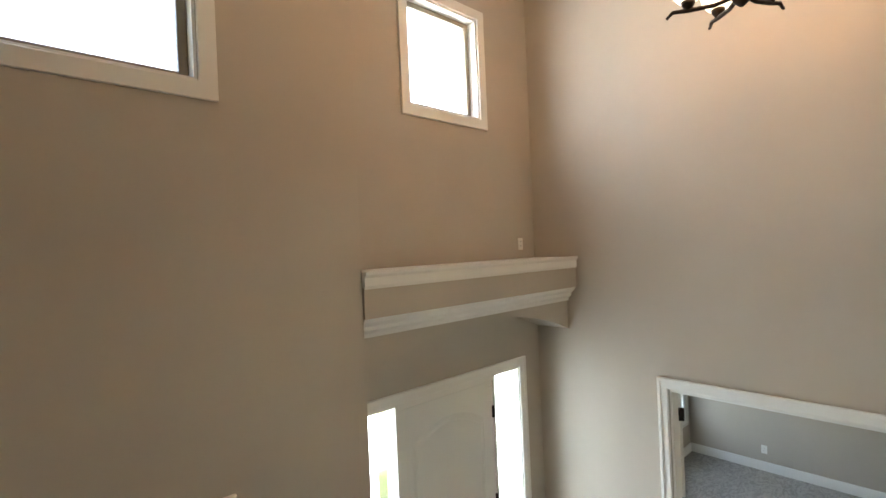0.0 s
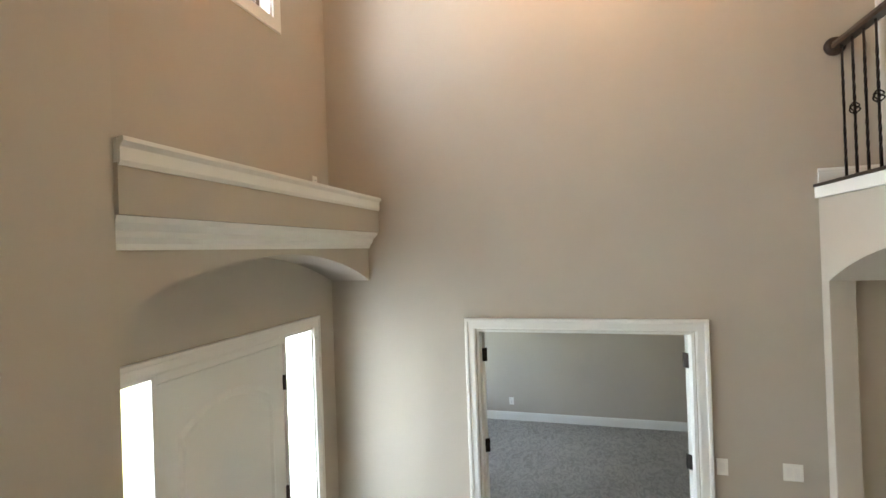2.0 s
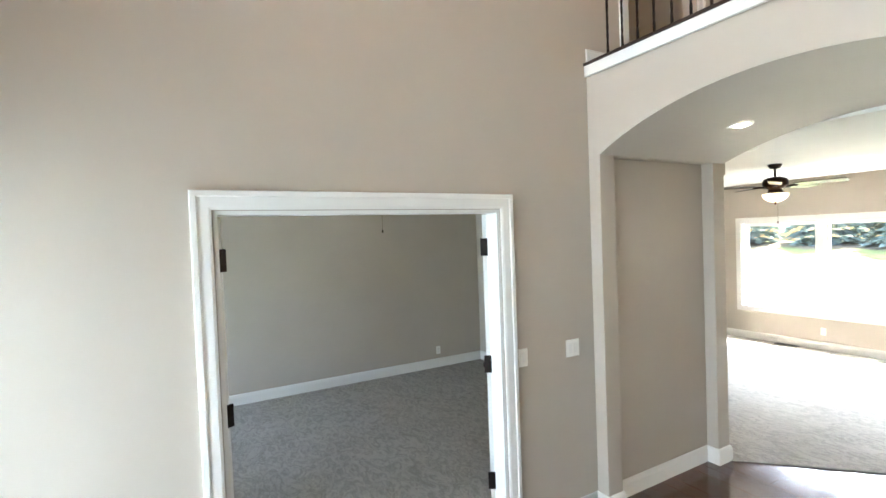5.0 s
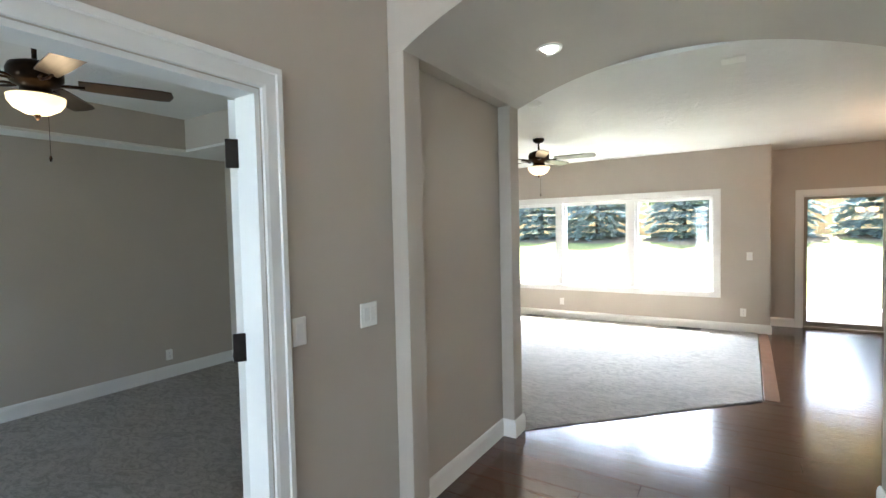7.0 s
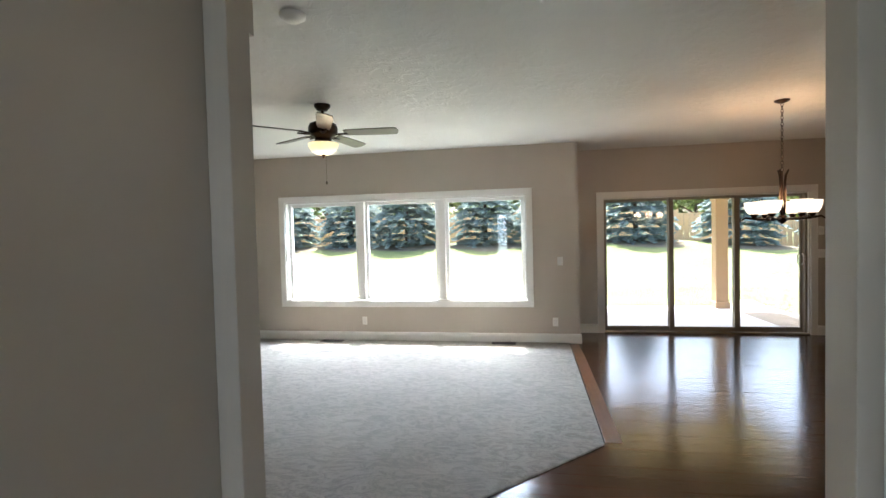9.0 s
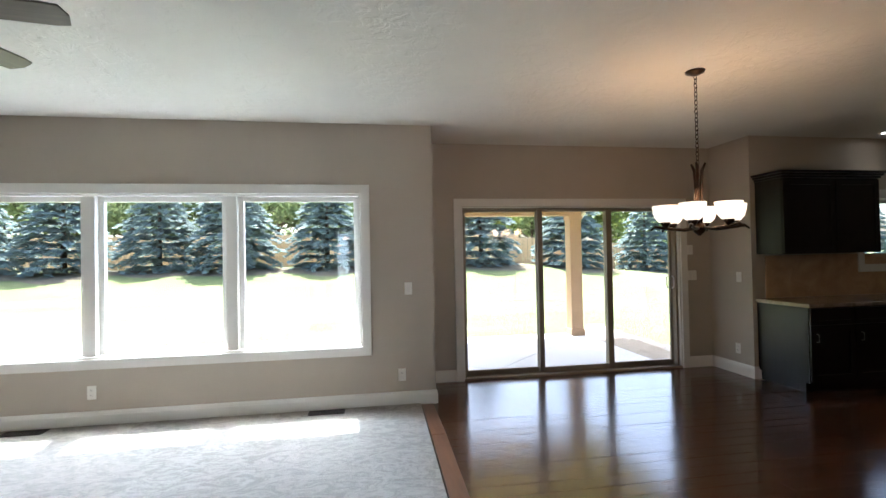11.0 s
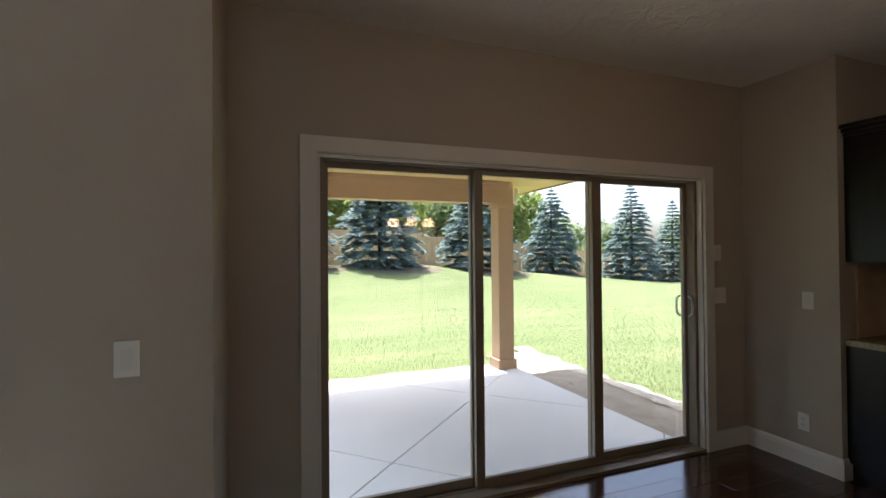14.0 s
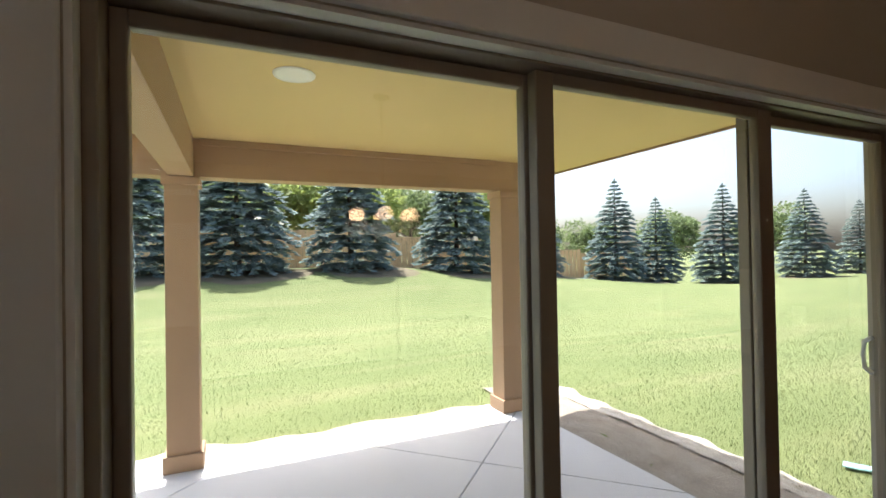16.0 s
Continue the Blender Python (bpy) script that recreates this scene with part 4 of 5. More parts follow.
yc = 6.73
cab = tagged(empty("media_cabinet"), "low espresso built-in cabinet with steel pulls along the wall", "cabinet")
box("body", 4.45, XW - 0.003, yc, YL - 0.003, 0.09, 0.86, ESPRESSO, cab)
box("plinth", 4.45, XW - 0.003, yc + 0.05, YL - 0.003, 0.012, 0.09, ESPRESSO, cab)
box("top", 4.43, XW - 0.002, yc - 0.03, YL - 0.002, 0.861, 0.90, ESPRESSO, cab, 0.006)
x = 4.47
while x < 7.7:
    d = empty("door")
    d.parent = cab
    bm = bmesh.new()
    shaker(bm, 1, yc, -1, x, x + 0.535, 0.10, 0.85)
    finish("front", bm, ESPRESSO, d)
    hx = x + 0.05 if round((x - 4.47) / 0.545) % 2 else x + 0.485
    bar("pull", [(hx, yc - 0.02, 0.69), (hx, yc - 0.045, 0.695), (hx, yc - 0.045, 0.765), (hx, yc - 0.02, 0.77)], 0.005, STEEL, d)
    x += 0.545

kb = tagged(empty("kitchen_base_cabinet"), "espresso kitchen base cabinets under a granite counter", "cabinet")
y0k = -1.56
box("body", 7.27, XK - 0.003, -5.9, y0k, 0.10, 0.83, ESPRESSO, kb)
box("plinth", 7.33, XK - 0.003, -5.9, y0k - 0.02, 0.0, 0.10, ESPRESSO, kb)
y = y0k - 0.01
while y > -5.6:
    d = empty("door")
    d.parent = kb
    bm = bmesh.new()
    shaker(bm, 0, 7.27, -1, y - 0.50, y, 0.12, 0.66)
    shaker(bm, 0, 7.27, -1, y - 0.50, y, 0.67, 0.82, 0.035)
    finish("front", bm, ESPRESSO, d)
    bar("pull", [(7.25, y - 0.06, 0.50), (7.225, y - 0.06, 0.505), (7.225, y - 0.06, 0.575), (7.25, y - 0.06, 0.58)], 0.005, STEEL, d)
    y -= 0.51
box("counter", 7.235, XK - 0.003, -5.9, y0k + 0.02, 0.832, 0.872, GRANITE, kb, 0.006)
tagged(box("trim_splashback", XK - 0.012, XK - 0.002, -5.9, -1.67, 0.874, 1.338, TILE), "tan stone tile splashback", "splashback", kind="structure")

ku = tagged(empty("kitchen_wall_cabinet"), "espresso wall cabinet with crown moulding", "cabinet")
box("body", 7.54, XK - 0.003, -2.75, -1.57, 1.355, 2.14, ESPRESSO, ku)
bm = bmesh.new()
shaker(bm, 0, 7.54, -1, -2.745, -2.21, 1.36, 2.13)
finish("door", bm, ESPRESSO, ku)
bm = bmesh.new()
shaker(bm, 0, 7.54, -1, -2.20, -1.575, 1.36, 2.13)
finish("door", bm, ESPRESSO, ku)
bm = bmesh.new()
for k, (z, o) in enumerate(((2.14, 0.012), (2.165, 0.03), (2.19, 0.05))):
    add_box(bm, 7.54 - 0.02 - o, XK - 0.003, -2.75 - o, -1.57 + o, z, z + 0.0245)
finish("crown", bm, ESPRESSO, ku, bevel=0.004)

fa = tagged(empty("faucet", (7.72, -3.12, 0.872)), "dark bronze gooseneck kitchen faucet", "faucet")
pts = [(0, 0, 0), (0, 0, 0.22)] + [(-0.08 + 0.08 * math.cos(a), 0, 0.22 + 0.08 * math.sin(a)) for a in np.linspace(0.2, math.pi, 10)] + [(-0.16, 0, 0.18)]
bar("spout", pts, 0.012, BRONZE, fa, 10)
lathe("base", [(0.0, 0.001), (0.028, 0.001), (0.026, 0.02), (0.016, 0.03), (0.0, 0.03)], BRONZE, (0, 0, 0), fa, 20)
bar("handle", [(0.0, -0.01, 0.06), (0.0, -0.05, 0.07), (-0.01, -0.09, 0.10)], 0.007, BRONZE, fa)
sk = tagged(empty("sink", (7.5, -3.4, 0.872)), "steel drop-in kitchen sink", "sink")
for b in ((-0.2, 0.16, 0.36, 0.38), (-0.2, 0.16, -0.38, -0.36), (-0.2, -0.18, -0.36, 0.36), (0.14, 0.16, -0.36, 0.36)):
    box("rim", *b, 0.001, 0.012, STEEL, sk, 0.003)
box("bowl", -0.18, 0.14, -0.36, 0.36, 0.0005, 0.003, STEEL, sk)

# ---- outside ----


def ground_z(x, y):
    s = max(0.0, min(1.0, (x - 19.3) / 7.7))
    s = 0.5 * s * s * (3 - 2 * s) + 0.5 * s
    amp = 1.15 if y > -5 else max(-0.4, 1.15 - (-5 - y) * 0.085)
    w = 0.03 * noise.noise(Vector((x * 0.35, y * 0.35, 0)))
    return -0.21 + amp * s + (w if x > 12.6 else 0)


xs = sorted({*np.linspace(-300, -12, 10).round(2), -4.0, 8.0, *np.linspace(8.7, 40, 76).round(2), *np.linspace(45, 400, 12).round(2)})
ys = sorted({*np.linspace(-400, -70, 10).round(2), *np.linspace(-66, 40, 80).round(2), *np.linspace(50, 400, 10).round(2)})
bm = bmesh.new()
grid = [[bm.verts.new((x, y, ground_z(x, y))) for y in ys] for x in xs]
for i in range(len(xs) - 1):
    for k in range(len(ys) - 1):
        bm.faces.new((grid[i][k], grid[i + 1][k], grid[i + 1][k + 1], grid[i][k + 1]))
tagged(finish("ground", bm, LAWN, smooth=True), "mown green lawn rising to a bank", "lawn", kind="structure")

patio = tagged(empty("patio"), "light concrete patio slab with tooled joints", "patio", kind="structure")
PZ = -0.16


def clip(poly, n, d):
    """The part of a plan polygon where n . p <= d."""
    out = []
    for k, p in enumerate(poly):
        q = poly[(k + 1) % len(poly)]
        a, b = n[0] * p[0] + n[1] * p[1] - d, n[0] * q[0] + n[1] * q[1] - d
        if a <= 0:
            out.append(p)
        if a * b < 0:
            f = a / (a - b)
            out.append((p[0] + f * (q[0] - p[0]), p[1] + f * (q[1] - p[1])))
    return out


# slabs cut on the diagonal
q2, cell, gap = math.sqrt(0.5), 1.9, 0.004
for i in range(-4, 4):
    for k in range(-4, 4):
        u0, v0 = 7.96 + i * cell, 7.39 + k * cell
        poly = [(8.70, -1.42), (12.06, -1.42), (12.06, 2.45), (8.70, 2.45)]
        for n, d in (((q2, -q2), u0 + cell - gap), ((-q2, q2), -u0 - gap), ((q2, q2), v0 + cell - gap), ((-q2, -q2), -v0 - gap)):
            poly = clip(poly, n, d) if poly else poly
        if len(poly) < 3:
            continue
        bm = bmesh.new()
        low = [bm.verts.new((x, y, PZ - 0.13)) for x, y in poly]
        top = [bm.verts.new((x, y, PZ)) for x, y in poly]
        bm.faces.new(low)
        bm.faces.new(top)
        for e in range(len(poly)):
            g = (e + 1) % len(poly)
            bm.faces.new((low[e], low[g], top[g], top[e]))
        bmesh.ops.remove_doubles(bm, verts=bm.verts, dist=0.001)
        finish("slab", bm, CONCRETE, patio, bevel=0.004)
# soil strip along the slab
bm = bmesh.new()
nx, ny = 40, 8
rows = []
for i in range(nx + 1):
    x = 8.72 + (12.75 - 8.72) * i / nx
    ed = 0.12 * noise.noise(Vector((x * 1.7, 3.1, 0)))
    rows.append([bm.verts.new((x, -1.44 - (0.75 + ed) * k / ny, PZ - 0.035 + 0.03 * noise.noise(Vector((x * 5, k * 1.2, 1.0))) - 0.008 * (k == ny))) for k in range(ny + 1)])
for a, b in zip(rows, rows[1:]):
    for k in range(ny):
        bm.faces.new((a[k], a[k + 1], b[k + 1], b[k]))
tagged(finish("soil_strip", bm, SOIL, smooth=True), "bare brown soil strip beside the patio", "soil", kind="structure")

bm = bmesh.new()
rows = []
for i in range(nx * 2 + 1):
    x = 8.72 + (13.1 - 8.72) * i / (nx * 2)
    e1, e2 = 0.12 * noise.noise(Vector((x * 1.7, 3.1, 0))), 0.16 * noise.noise(Vector((x * 2.6, 8.4, 0)))
    rows.append([bm.verts.new((x, -1.44 - (0.66 + e1) - (0.30 + e2) * k / 4, PZ - 0.025 + 0.02 * noise.noise(Vector((x * 7, k * 1.3, 4.0))) - 0.02 * (k == 4))) for k in range(5)])
for a, b in zip(rows, rows[1:]):
    for k in range(4):
        bm.faces.new((a[k], a[k + 1], b[k + 1], b[k]))
tagged(finish("sand_edge", bm, SAND, smooth=True), "pale sandy edge between soil and lawn", "soil", kind="structure")

# pale sand along the far end of the slab
bm = bmesh.new()
rows = []
for i in range(61):
    y = -1.5 + 4.1 * i / 60
    w = 0.16 + 0.16 * noise.noise(Vector((y * 1.9, 5.2, 0))) + 0.22 * max(0.0, 1 - abs(y - 1.75) / 0.5)
    rows.append([bm.verts.new((12.065 + w * k / 4, y, PZ - 0.03 + 0.015 * noise.noise(Vector((y * 7, k * 1.3, 9.0))) - 0.025 * (k == 4))) for k in range(5)])
for a, b in zip(rows, rows[1:]):
    for k in range(4):
        bm.faces.new((a[k], a[k + 1], b[k + 1], b[k]))
tagged(finish("sand_end", bm, SAND, smooth=True), "pale sand between the patio slab and lawn", "soil", kind="structure")

# plastic strip left in the grass
bm = bmesh.new()
rows = []
for i in range(17):
    u = i / 16
    px, py = 9.66 - 0.36 * u, -2.90 - 0.24 * u + 0.02 * math.sin(u * 5)
    rows.append([bm.verts.new((px + 0.02 * math.cos(q), py - 0.05 * math.cos(q), -0.19 + 0.02 * math.sin(q))) for q in np.linspace(0, math.pi, 8)])
for r, s in zip(rows, rows[1:]):
    for k in range(7):
        bm.faces.new((r[k], r[k + 1], s[k + 1], s[k]))
strip = tagged(finish("plastic_strip", bm, TEAL, smooth=True), "teal plastic edging strip lying in the grass", "edging")
mod = strip.modifiers.new("thickness", "SOLIDIFY")
mod.thickness = 0.004

# patio roof on posts
pr = tagged(empty("patio_roof"), "tan patio roof on square posts with beams", "patio roof", kind="structure")
PX, PYL, PYR = 11.86, 1.73, -1.27
box("soffit", XD + 0.21, 12.88, -2.15, 2.3, 2.43, 2.46, SOFFIT, pr)
box("beam", PX - 0.10, PX + 0.10, -1.40, 2.3, 2.125, 2.429, POST, pr, 0.004)
box("beam", XD + 0.21, PX - 0.101, PYL - 0.09, PYL + 0.09, 2.125, 2.429, POST, pr, 0.004)
box("beam_cap", PX - 0.125, PX - 0.101, PYR + 0.14, PYL - 0.14, 2.375, 2.4285, POST, pr, 0.004)
box("fascia", 12.881, 12.905, -2.175, 2.3, 2.42, 2.62, POST, pr, 0.003)
box("fascia", XD + 0.21, 12.88, -2.175, -2.151, 2.41, 2.62, POST, pr, 0.003)
bm = bmesh.new()
v = [bm.verts.new(p) for p in ((8.72, -2.2, 2.62), (12.95, -2.2, 2.62), (12.95, 2.4, 2.62), (8.72, 2.4, 2.62), (8.72, -2.2, 4.0), (8.72, 2.4, 4.0))]
for q in ((0, 1, 2, 3), (4, 5, 2, 1), (0, 4, 1), (3, 2, 5), (0, 3, 5, 4)):
    bm.faces.new([v[k] for k in q])
finish("roof", bm, SOIL, pr)
for py in (PYL, PYR):
    post = empty("post")
    post.parent = pr
    box("shaft", PX - 0.115, PX + 0.115, py - 0.115, py + 0.115, PZ, 2.124, POST, post, 0.006)
    box("base", PX - 0.14, PX + 0.14, py - 0.14, py + 0.14, PZ, PZ + 0.13, POST, post, 0.006)
    box("cap", PX - 0.135, PX + 0.135, py - 0.135, py + 0.135, 2.055, 2.123, POST, post, 0.006)
bar("downspout", [(PX + 0.3, PYR - 0.40, 2.40), (PX + 0.28, PYR - 0.38, 2.22), (PX + 0.15, PYR - 0.16, 2.02), (PX + 0.13, PYR - 0.15, 1.9), (PX + 0.13, PYR - 0.15, -0.1)], 0.035, TRIM, pr, 10)
pc = tagged(empty("recessed_light", (10.13, 1.06, 2.43)), "white round recessed light in the patio soffit", "recessed light", "recessed lights")
lathe("trim_ring", [(0.0, -0.004), (0.075, -0.004), (0.08, -0.008), (0.105, -0.008), (0.108, -0.001)], PLATE, (0, 0, 0), pc, 28)

tagged(box("eave", XW + 0.21, XW + 0.66, YJ + 0.75, 7.6, 2.45, 2.62, SOFFIT), "tan painted eave above the living window", "eave", kind="structure")

# fence of cedar boards
FX = 31.0
y = -26.0
while y < 24.0:
    f = tagged(empty("fence_panel", (FX, y, ground_z(FX, y) - 0.05)), "weathered cedar board fence panel", "fence", "fence panels")
    bm = bmesh.new()
    for k in range(16):
        o = 0.0 if k % 2 else 0.03
        hgt = 1.86 + 0.02 * random.random()
        add_box(bm, o, o + 0.018, k * 0.153, k * 0.153 + 0.14, 0.0, hgt)
    finish("boards", bm, CEDAR, f)
    bm = bmesh.new()
    for z in (0.35, 1.0, 1.6):
        add_box(bm, 0.05, 0.09, 0, 2.44, z, z + 0.09)
    add_box(bm, 0.05, 0.14, -0.045, 0.045, 0, 1.9)
    finish("rails", bm, CEDAR, f)
    y += 2.45


def spruce_mesh(seed, height, width, taper):
    """Whorls of drooping boughs, each a spray of needle-covered twigs."""
    rnd = random.Random(seed)
    verts, faces = [], []
    z = 0.12
    lev = 0
    while z < height - 0.1:
        u = z / height
        rad = width / 2 * (1 - u) ** taper * (0.72 + 0.28 * min(1, u * 6)) + 0.05
        n = max(7, int(17 * (1 - u) + 7))
        for k in range(n):
            a = 2 * math.pi * (k + rnd.random() * 0.8) / n + lev
            L = rad * rnd.choice((0.7, 0.9, 1.0, 1.05, 1.18)) * rnd.uniform(0.92, 1.06)
            droop = rnd.uniform(0.02, 0.20) * L * (1 - u)
            rise = 0.12 * L
            ca, sa = math.cos(a), math.sin(a)
            m = max(3, int(L / 0.14))
            for s in range(m):
                f = 0.25 + 0.75 * (s + rnd.random()) / m
                px, pz = L * f, z + rise * math.sin(math.pi * f) - droop * f * f
                tw = (0.36 * (1.15 - f) + 0.12) * min(1.0, L)
                for side in (-1, 1, 0):
                    b = a + side * rnd.uniform(0.5, 1.0)
                    ln = tw * rnd.uniform(0.8, 1.35) + 0.07
                    w = 0.055 + 0.04 * rnd.random()
                    x0, y0 = px * ca, px * sa
                    x1, y1 = x0 + ln * math.cos(b), y0 + ln * math.sin(b)
                    nx_, ny_ = -math.sin(b) * w, math.cos(b) * w
                    dz = rnd.uniform(-0.09, 0.05)
                    i = len(verts)
                    mx, my = (x0 + x1) / 2, (y0 + y1) / 2
                    verts += [(x0, y0, pz), (mx + nx_, my + ny_, pz + dz * 0.4 - 0.03), (x1, y1, pz + dz), (mx - nx_, my - ny_, pz + dz * 0.4 - 0.03), (mx, my, pz + dz * 0.5 + 0.035)]
                    faces += [(i, i + 1, i + 4), (i + 1, i + 2, i + 4), (i + 2, i + 3, i + 4), (i + 3, i, i + 4)]
        z += (0.33 + 0.08 * rnd.random()) * (1 - 0.4 * u)
        lev += 0.7
    for k in range(10):
        b = k * 0.9
        i = len(verts)
        verts += [(0, 0, height - 0.25), (0.05 * math.cos(b), 0.05 * math.sin(b), height - 0.1 + 0.02 * k), (0, 0, height + 0.1)]
        faces.append((i, i + 1, i + 2))
    me = bpy.data.meshes.new("needles")
    me.from_pydata(verts, [], faces)
    me.materials.append(SPRUCE)
    return me


def spruce(seed, height, width, taper):
    t = tagged(empty("spruce_tree"), "blue-green spruce with dense drooping boughs on the bank", "tree", "spruce trees")
    me = spruce_mesh(seed, height, width, taper)
    n = new("needles", me)
    n.parent = t
    bar("trunk", [(0, 0, -0.2), (0, 0, 0.5), (0.03, 0.02, height * 0.5), (0, 0, height - 0.1)], [0.16, 0.13, 0.08, 0.015], BARK, t, 10)
    return t


kinds = [spruce(3, 5.9, 4.5, 0.66), spruce(8, 5.7, 4.0, 0.72), spruce(15, 6.2, 3.9, 0.88)]
SPOTS = [(27.0, 1.25, 0, 1.0), (27.0, -3.1, 1, 1.0), (27.0, -17.66, 2, 0.90), (27.0, -8.0, 1, 0.98), (27.0, 16.4, 1, 1.0), (27.3, 12.5, 1, 0.95), (27.0, 9.1, 0, 1.0), (27.0, 4.7, 1, 0.95),
         (28.3, -13.2, 1, 0.85), (27.5, -21.3, 2, 0.82), (27.0, -26.5, 2, 1.0), (27.5, -36.0, 2, 1.02), (28.0, -44.3, 2, 0.95), (28.5, -52.0, 2, 1.1), (27.0, 20.5, 0, 1.0)]
for k, (x, y, kind, s) in enumerate(SPOTS):
    mm = pose(x, y, ground_z(x, y) - 0.05, 0, 0, 47 * k) @ Matrix.Scale(s, 4)
    if k < 3:
        kinds[kind].matrix_basis = mm
    else:
        t = copy_thing(kinds[kind], mm)
        t.matrix_basis = mm


# bare mulch under the spruces, dark and shifted to paint in their shade too
bm = bmesh.new()
for k, (x, y, kind, s) in enumerate(SPOTS):
    n, rings = 26, 5
    rr = [[] for _ in range(rings + 1)]
    for q in range(n):
        a = 2 * math.pi * q / n
        R0 = 2.1 * s * (1 + 0.3 * noise.noise(Vector((math.cos(a) * 1.4, math.sin(a) * 1.4, k * 3.7))))
        for e in range(rings + 1):
            px, py = x - 0.5 + R0 * e / rings * math.cos(a), y - 0.4 + 1.15 * R0 * e / rings * math.sin(a)
            rr[e].append(bm.verts.new((px, py, ground_z(px, py) + 0.03 - 0.045 * (e == rings))))
    for e in range(rings):
        for q in range(n):
            bm.faces.new((rr[e][q], rr[e][(q + 1) % n], rr[e + 1][(q + 1) % n], rr[e + 1][q]))
bmesh.ops.remove_doubles(bm, verts=bm.verts, dist=0.0005)
tagged(finish("mulch", bm, MULCH_SHADE, smooth=True), "bare brown mulch rings with painted tree shade under the spruces", "mulch", kind="stuff")


def leafy_mesh(seed, height, spread, n, size, mat):
    """A crown of many leaf clumps spread over lobes."""
    rnd = random.Random(seed)
    lobes = [(rnd.uniform(-1, 1) * spread * 0.55, rnd.uniform(-1, 1) * spread * 0.55, height * rnd.uniform(0.45, 0.88), spread * rnd.uniform(0.28, 0.5)) for _ in range(11)]
    verts, faces = [], []
    for k in range(n):
        lx, ly, lz, r = lobes[k % len(lobes)]
        d = Vector((rnd.gauss(0, 1), rnd.gauss(0, 1), rnd.gauss(0, 1))).normalized() * r * rnd.uniform(0.6, 1.08)
        p = Vector((lx, ly, lz)) + Vector((d.x, d.y, d.z * 0.85))
        u = Vector((rnd.gauss(0, 1), rnd.gauss(0, 1), rnd.gauss(0, 0.6))).normalized() * size * rnd.uniform(0.6, 1.3)
        w = u.cross(Vector((rnd.gauss(0, 1), rnd.gauss(0, 1), rnd.gauss(0, 1)))).normalized() * size * 0.55
        i = len(verts)
        verts += [tuple(p - u), tuple(p + w), tuple(p + u), tuple(p - w)]
        faces.append((i, i + 1, i + 2, i + 3))
    me = bpy.data.meshes.new("leaves")
    me.from_pydata(verts, [], faces)
    me.materials.append(mat)
    return me


def leafy(seed, height, spread, mat, label, n=5200, size=0.16):
    t = tagged(empty("leafy_tree"), label, "tree", "leafy trees beyond the fence")
    o = new("leaves", leafy_mesh(seed, height, spread, n, size, mat))
    o.parent = t
    bm = bmesh.new()
    tube(bm, [(0, 0, -0.3), (0.05, 0, height * 0.3), (0, 0.1, height * 0.75)], [0.2, 0.15, 0.04], 10)
    rnd = random.Random(seed)
    for k in range(7):
        a = k * 0.95 + rnd.random()
        z = height * (0.3 + 0.06 * k)
        tube(bm, [(0, 0, z), (spread * 0.25 * math.cos(a), spread * 0.25 * math.sin(a), z + height * 0.1), (spread * 0.5 * math.cos(a), spread * 0.5 * math.sin(a), z + height * 0.16)], [0.08, 0.05, 0.015], 6)
    finish("limbs", bm, BARK, t, True)
    return t


lk = [leafy(2, 5.6, 3.2, MAPLE, "light green leafy tree behind the fence"), leafy(5, 6.4, 4.2, FARLEAF, "far green leafy tree behind the fence", 6000, 0.2)]
LSPOTS = [(34.0, -4.6, 0, 1.0), (38.0, 9.0, 1, 1.0), (34.5, -13.6, 0, 1.1), (36.0, -0.5, 0, 1.0), (40.0, 14.0, 1, 1.1), (41.0, 4.5, 1, 1.0), (37.0, -9.5, 1, 0.9), (39.0, 19.0, 1, 1.1), (45.0, -24.0, 1, 0.85), (46.0, -33.0, 1, 0.8), (48.0, -47.0, 1, 1.0), (44.0, -60.0, 1, 1.1), (36, 25, 1, 1.1)]
for k, (x, y, kind, s) in enumerate(LSPOTS):
    mm = pose(x, y, ground_z(x, y) - 0.2, 0, 0, 61 * k) @ Matrix.Scale(s, 4)
    if k < 2:
        lk[kind].matrix_basis = mm
    else:
        t = copy_thing(lk[kind], mm)
        t.matrix_basis = mm

# grass blades near the patio
rnd = random.Random(4)
verts, faces = [], []
for k in range(110000):
    x = 8.8 + 17.0 * rnd.random() ** 1.7
    y = rnd.gauss(-2.0, 5.0)
    if x < 12.14 + 0.07 * math.sin(y * 7) and y > -2.1 + 0.1 * math.sin(x * 4):
        continue
    z = ground_z(x, y) - 0.005
    a, h = rnd.random() * 6.283, rnd.uniform(0.02, 0.05)
    c, s, w = math.cos(a), math.sin(a), 0.0035
    i = len(verts)
    verts += [(x - w * s, y + w * c, z), (x + w * s, y - w * c, z), (x + h * 0.5 * c, y + h * 0.5 * s, z + h)]
    faces.append((i, i + 1, i + 2))
me = bpy.data.meshes.new("grass")
me.from_pydata(verts, [], faces)
me.materials.append(GRASS)
tagged(new("grass", me), "short green grass blades of the lawn", "grass", kind="stuff")

# ---- hardwood planks, last ----
hw = tagged(empty("floor_hardwood"), "dark hand-scraped hardwood plank floor", "floor", kind="structure")
tagged(box("floor_underlay", XF + 0.001, XD + 0.2, -5.99, 7.2, -0.068, -0.02, RAILWOOD), "dark wooden subfloor under the planks", "floor", kind="structure")


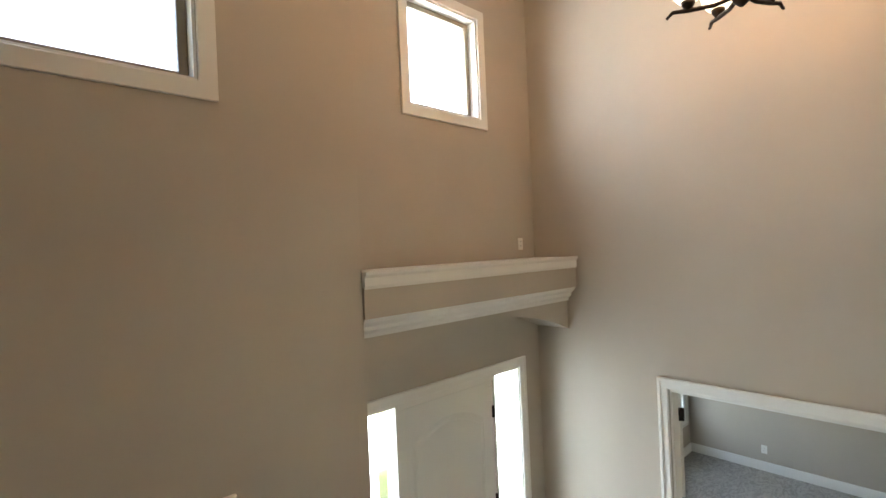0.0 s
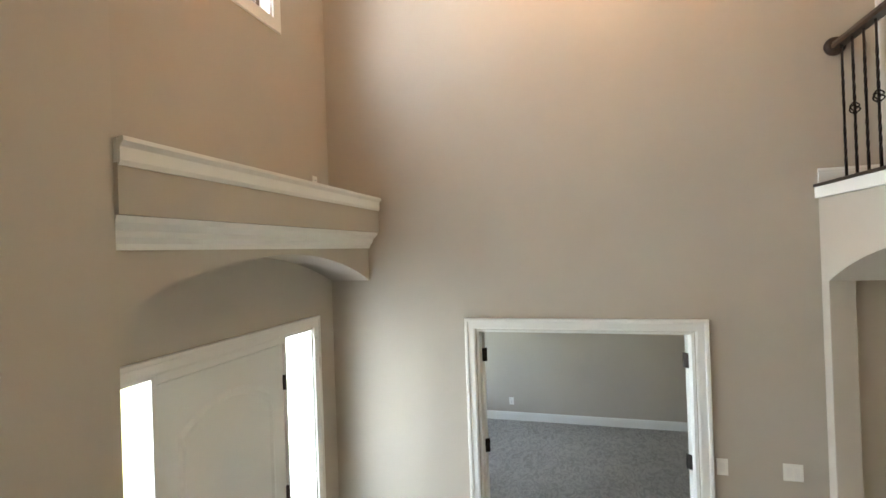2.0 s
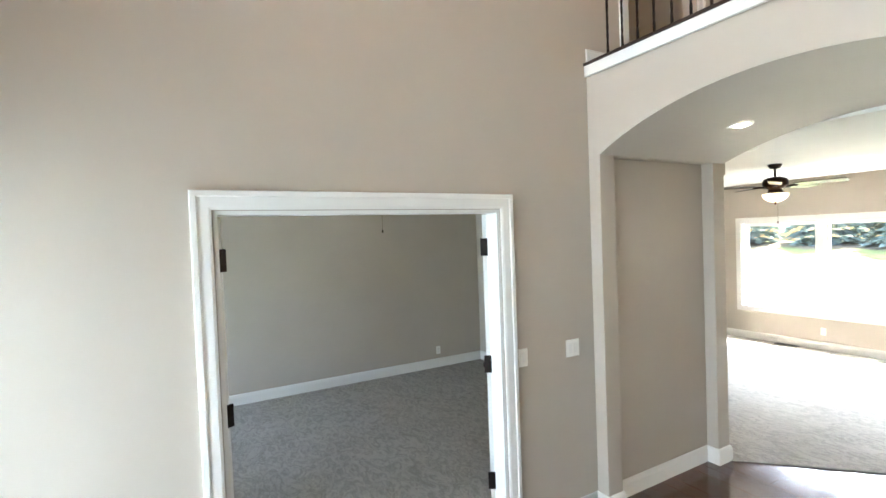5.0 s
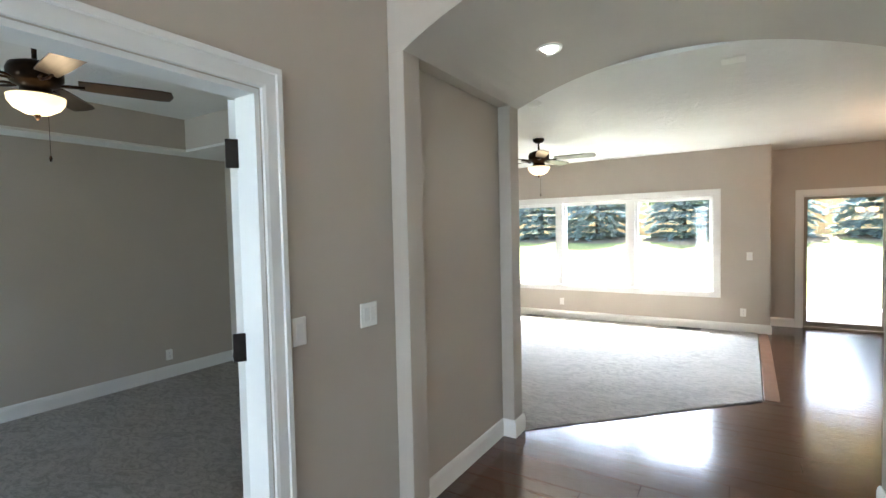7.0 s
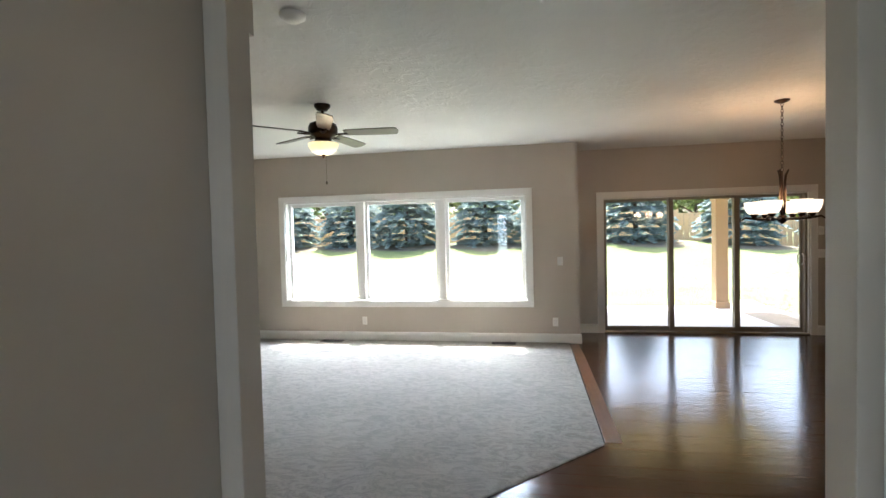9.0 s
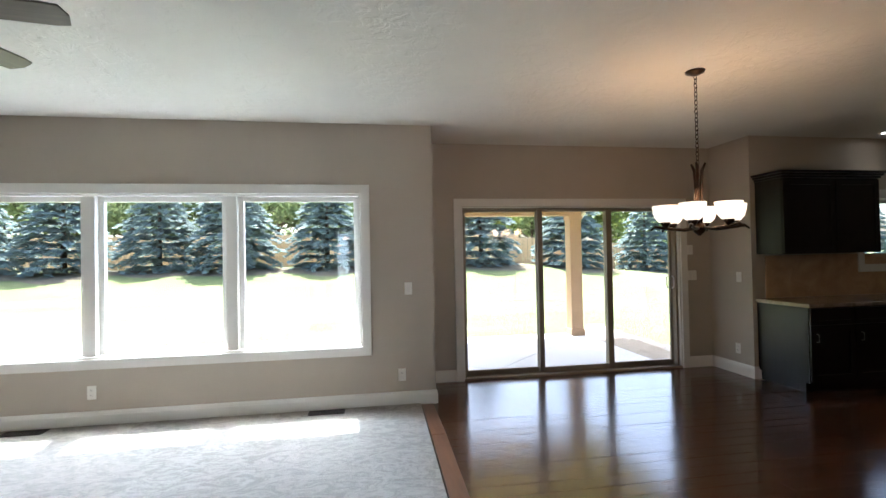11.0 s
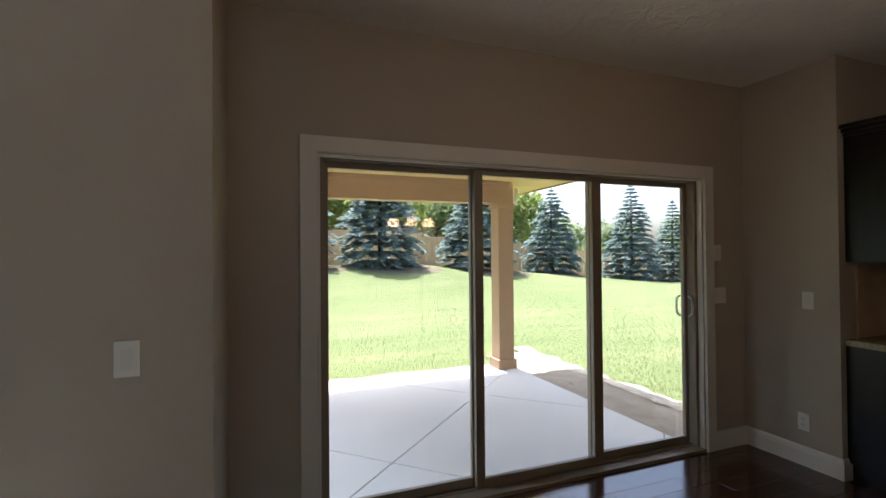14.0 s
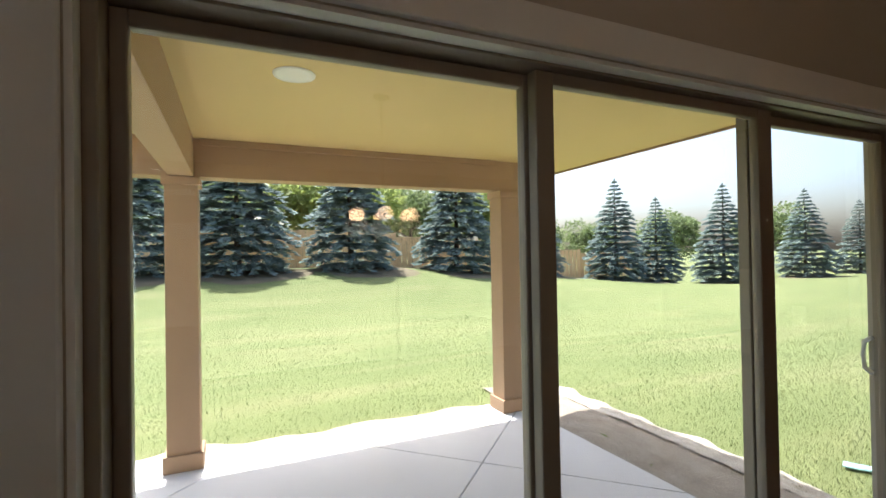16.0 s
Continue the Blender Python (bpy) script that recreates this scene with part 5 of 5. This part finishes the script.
def outside_carpet(x, y):
    """Whether a floor point has planks, which run a little way under the carpet."""
    if x < XA:
        return y < YO and x > XF
    if x < XB:
        return YR < y < YO
    if x < 4.75:
        return -5.98 < y < 4.1 - (x - XB) * 1.027
    if x < XW:
        return -5.98 < y < 2.25
    return x < XD + 0.02 and YK < y < YJ


pw, rnd = 0.127, random.Random(11)
shared = {}


def plank_mesh(length):
    key = round(length, 2)
    if key not in shared:
        bm = bmesh.new()
        L, W, b = key / 2 - 0.0004, pw / 2 - 0.0004, 0.0016
        low = [bm.verts.new(p) for p in ((-W, -L, -0.018), (W, -L, -0.018), (W, L, -0.018), (-W, L, -0.018))]
        mid = [bm.verts.new((v.co.x, v.co.y, -0.003)) for v in low]
        top = [bm.verts.new((math.copysign(W - b, v.co.x), math.copysign(L - b, v.co.y), 0.0)) for v in low]
        for a, c in ((low, mid), (mid, top)):
            for q in range(4):
                bm.faces.new((a[q], a[(q + 1) % 4], c[(q + 1) % 4], c[q]))
        bm.faces.new(top)
        bmesh.ops.recalc_face_normals(bm, faces=bm.faces)
        me = bpy.data.meshes.new("plank")
        bm.to_mesh(me)
        bm.free()
        me.materials.append(PLANK)
        shared[key] = me
    return shared[key]


rest = bmesh.new()
count = 0
x = XF + pw / 2
while x < XD + 0.02:
    ylo = -5.95
    y = ylo - rnd.random() * 1.2
    while y < YO + 0.1:
        ln = rnd.choice((0.6, 0.85, 1.1, 1.35))
        a, b = y, y + ln
        y = b
        # trim the board where the hardwood ends
        ok = [t for t in np.arange(a, b, 0.02) if outside_carpet(x, t)]
        if len(ok) < 4:
            continue
        a, b = min(ok), max(ok) + 0.02
        near = XA - 0.4 < x and -1.7 < a and b < 4.0
        if near and count < 300:
            p = new("plank", plank_mesh(b - a))
            p.parent = hw
            p.location = (x, (a + b) / 2, rnd.uniform(-0.0008, 0.0008))
            p.rotation_euler = (0, rnd.uniform(-0.004, 0.004), 0)
            count += 1
        else:
            g = 0.0005
            add_box(rest, x - pw / 2 + g, x + pw / 2 - g, a + g, b - g, -0.018, rnd.uniform(-0.0005, 0.0003))
    x += pw
o = finish("far_planks", rest, PLANK, hw)
tagged(o, "dark hardwood planks", kind="stuff")
# border board along the carpet
def board(p, q, w, z=0.004):
    """A border board from p to q, w wide to the right of its way."""
    P, Q = Vector((*p, 0)), Vector((*q, 0))
    d = (Q - P).normalized()
    r = Vector((d.y, -d.x, 0)) * w
    bm = bmesh.new()
    lowv = [bm.verts.new(v + Vector((0, 0, -0.017))) for v in (P, Q, Q + r, P + r)]
    topv = [bm.verts.new(v + Vector((0, 0, z))) for v in (P, Q, Q + r, P + r)]
    bm.faces.new(lowv)
    bm.faces.new(topv)
    for k in range(4):
        bm.faces.new((lowv[k], lowv[(k + 1) % 4], topv[(k + 1) % 4], topv[k]))
    o = finish("border_plank", bm, BORDER, hw, bevel=0.003)
    return o


board((4.80, 2.205), (7.0, 2.158), 0.115)
board((7.003, 2.158), (7.77, 2.155), 0.115, 0.0035)
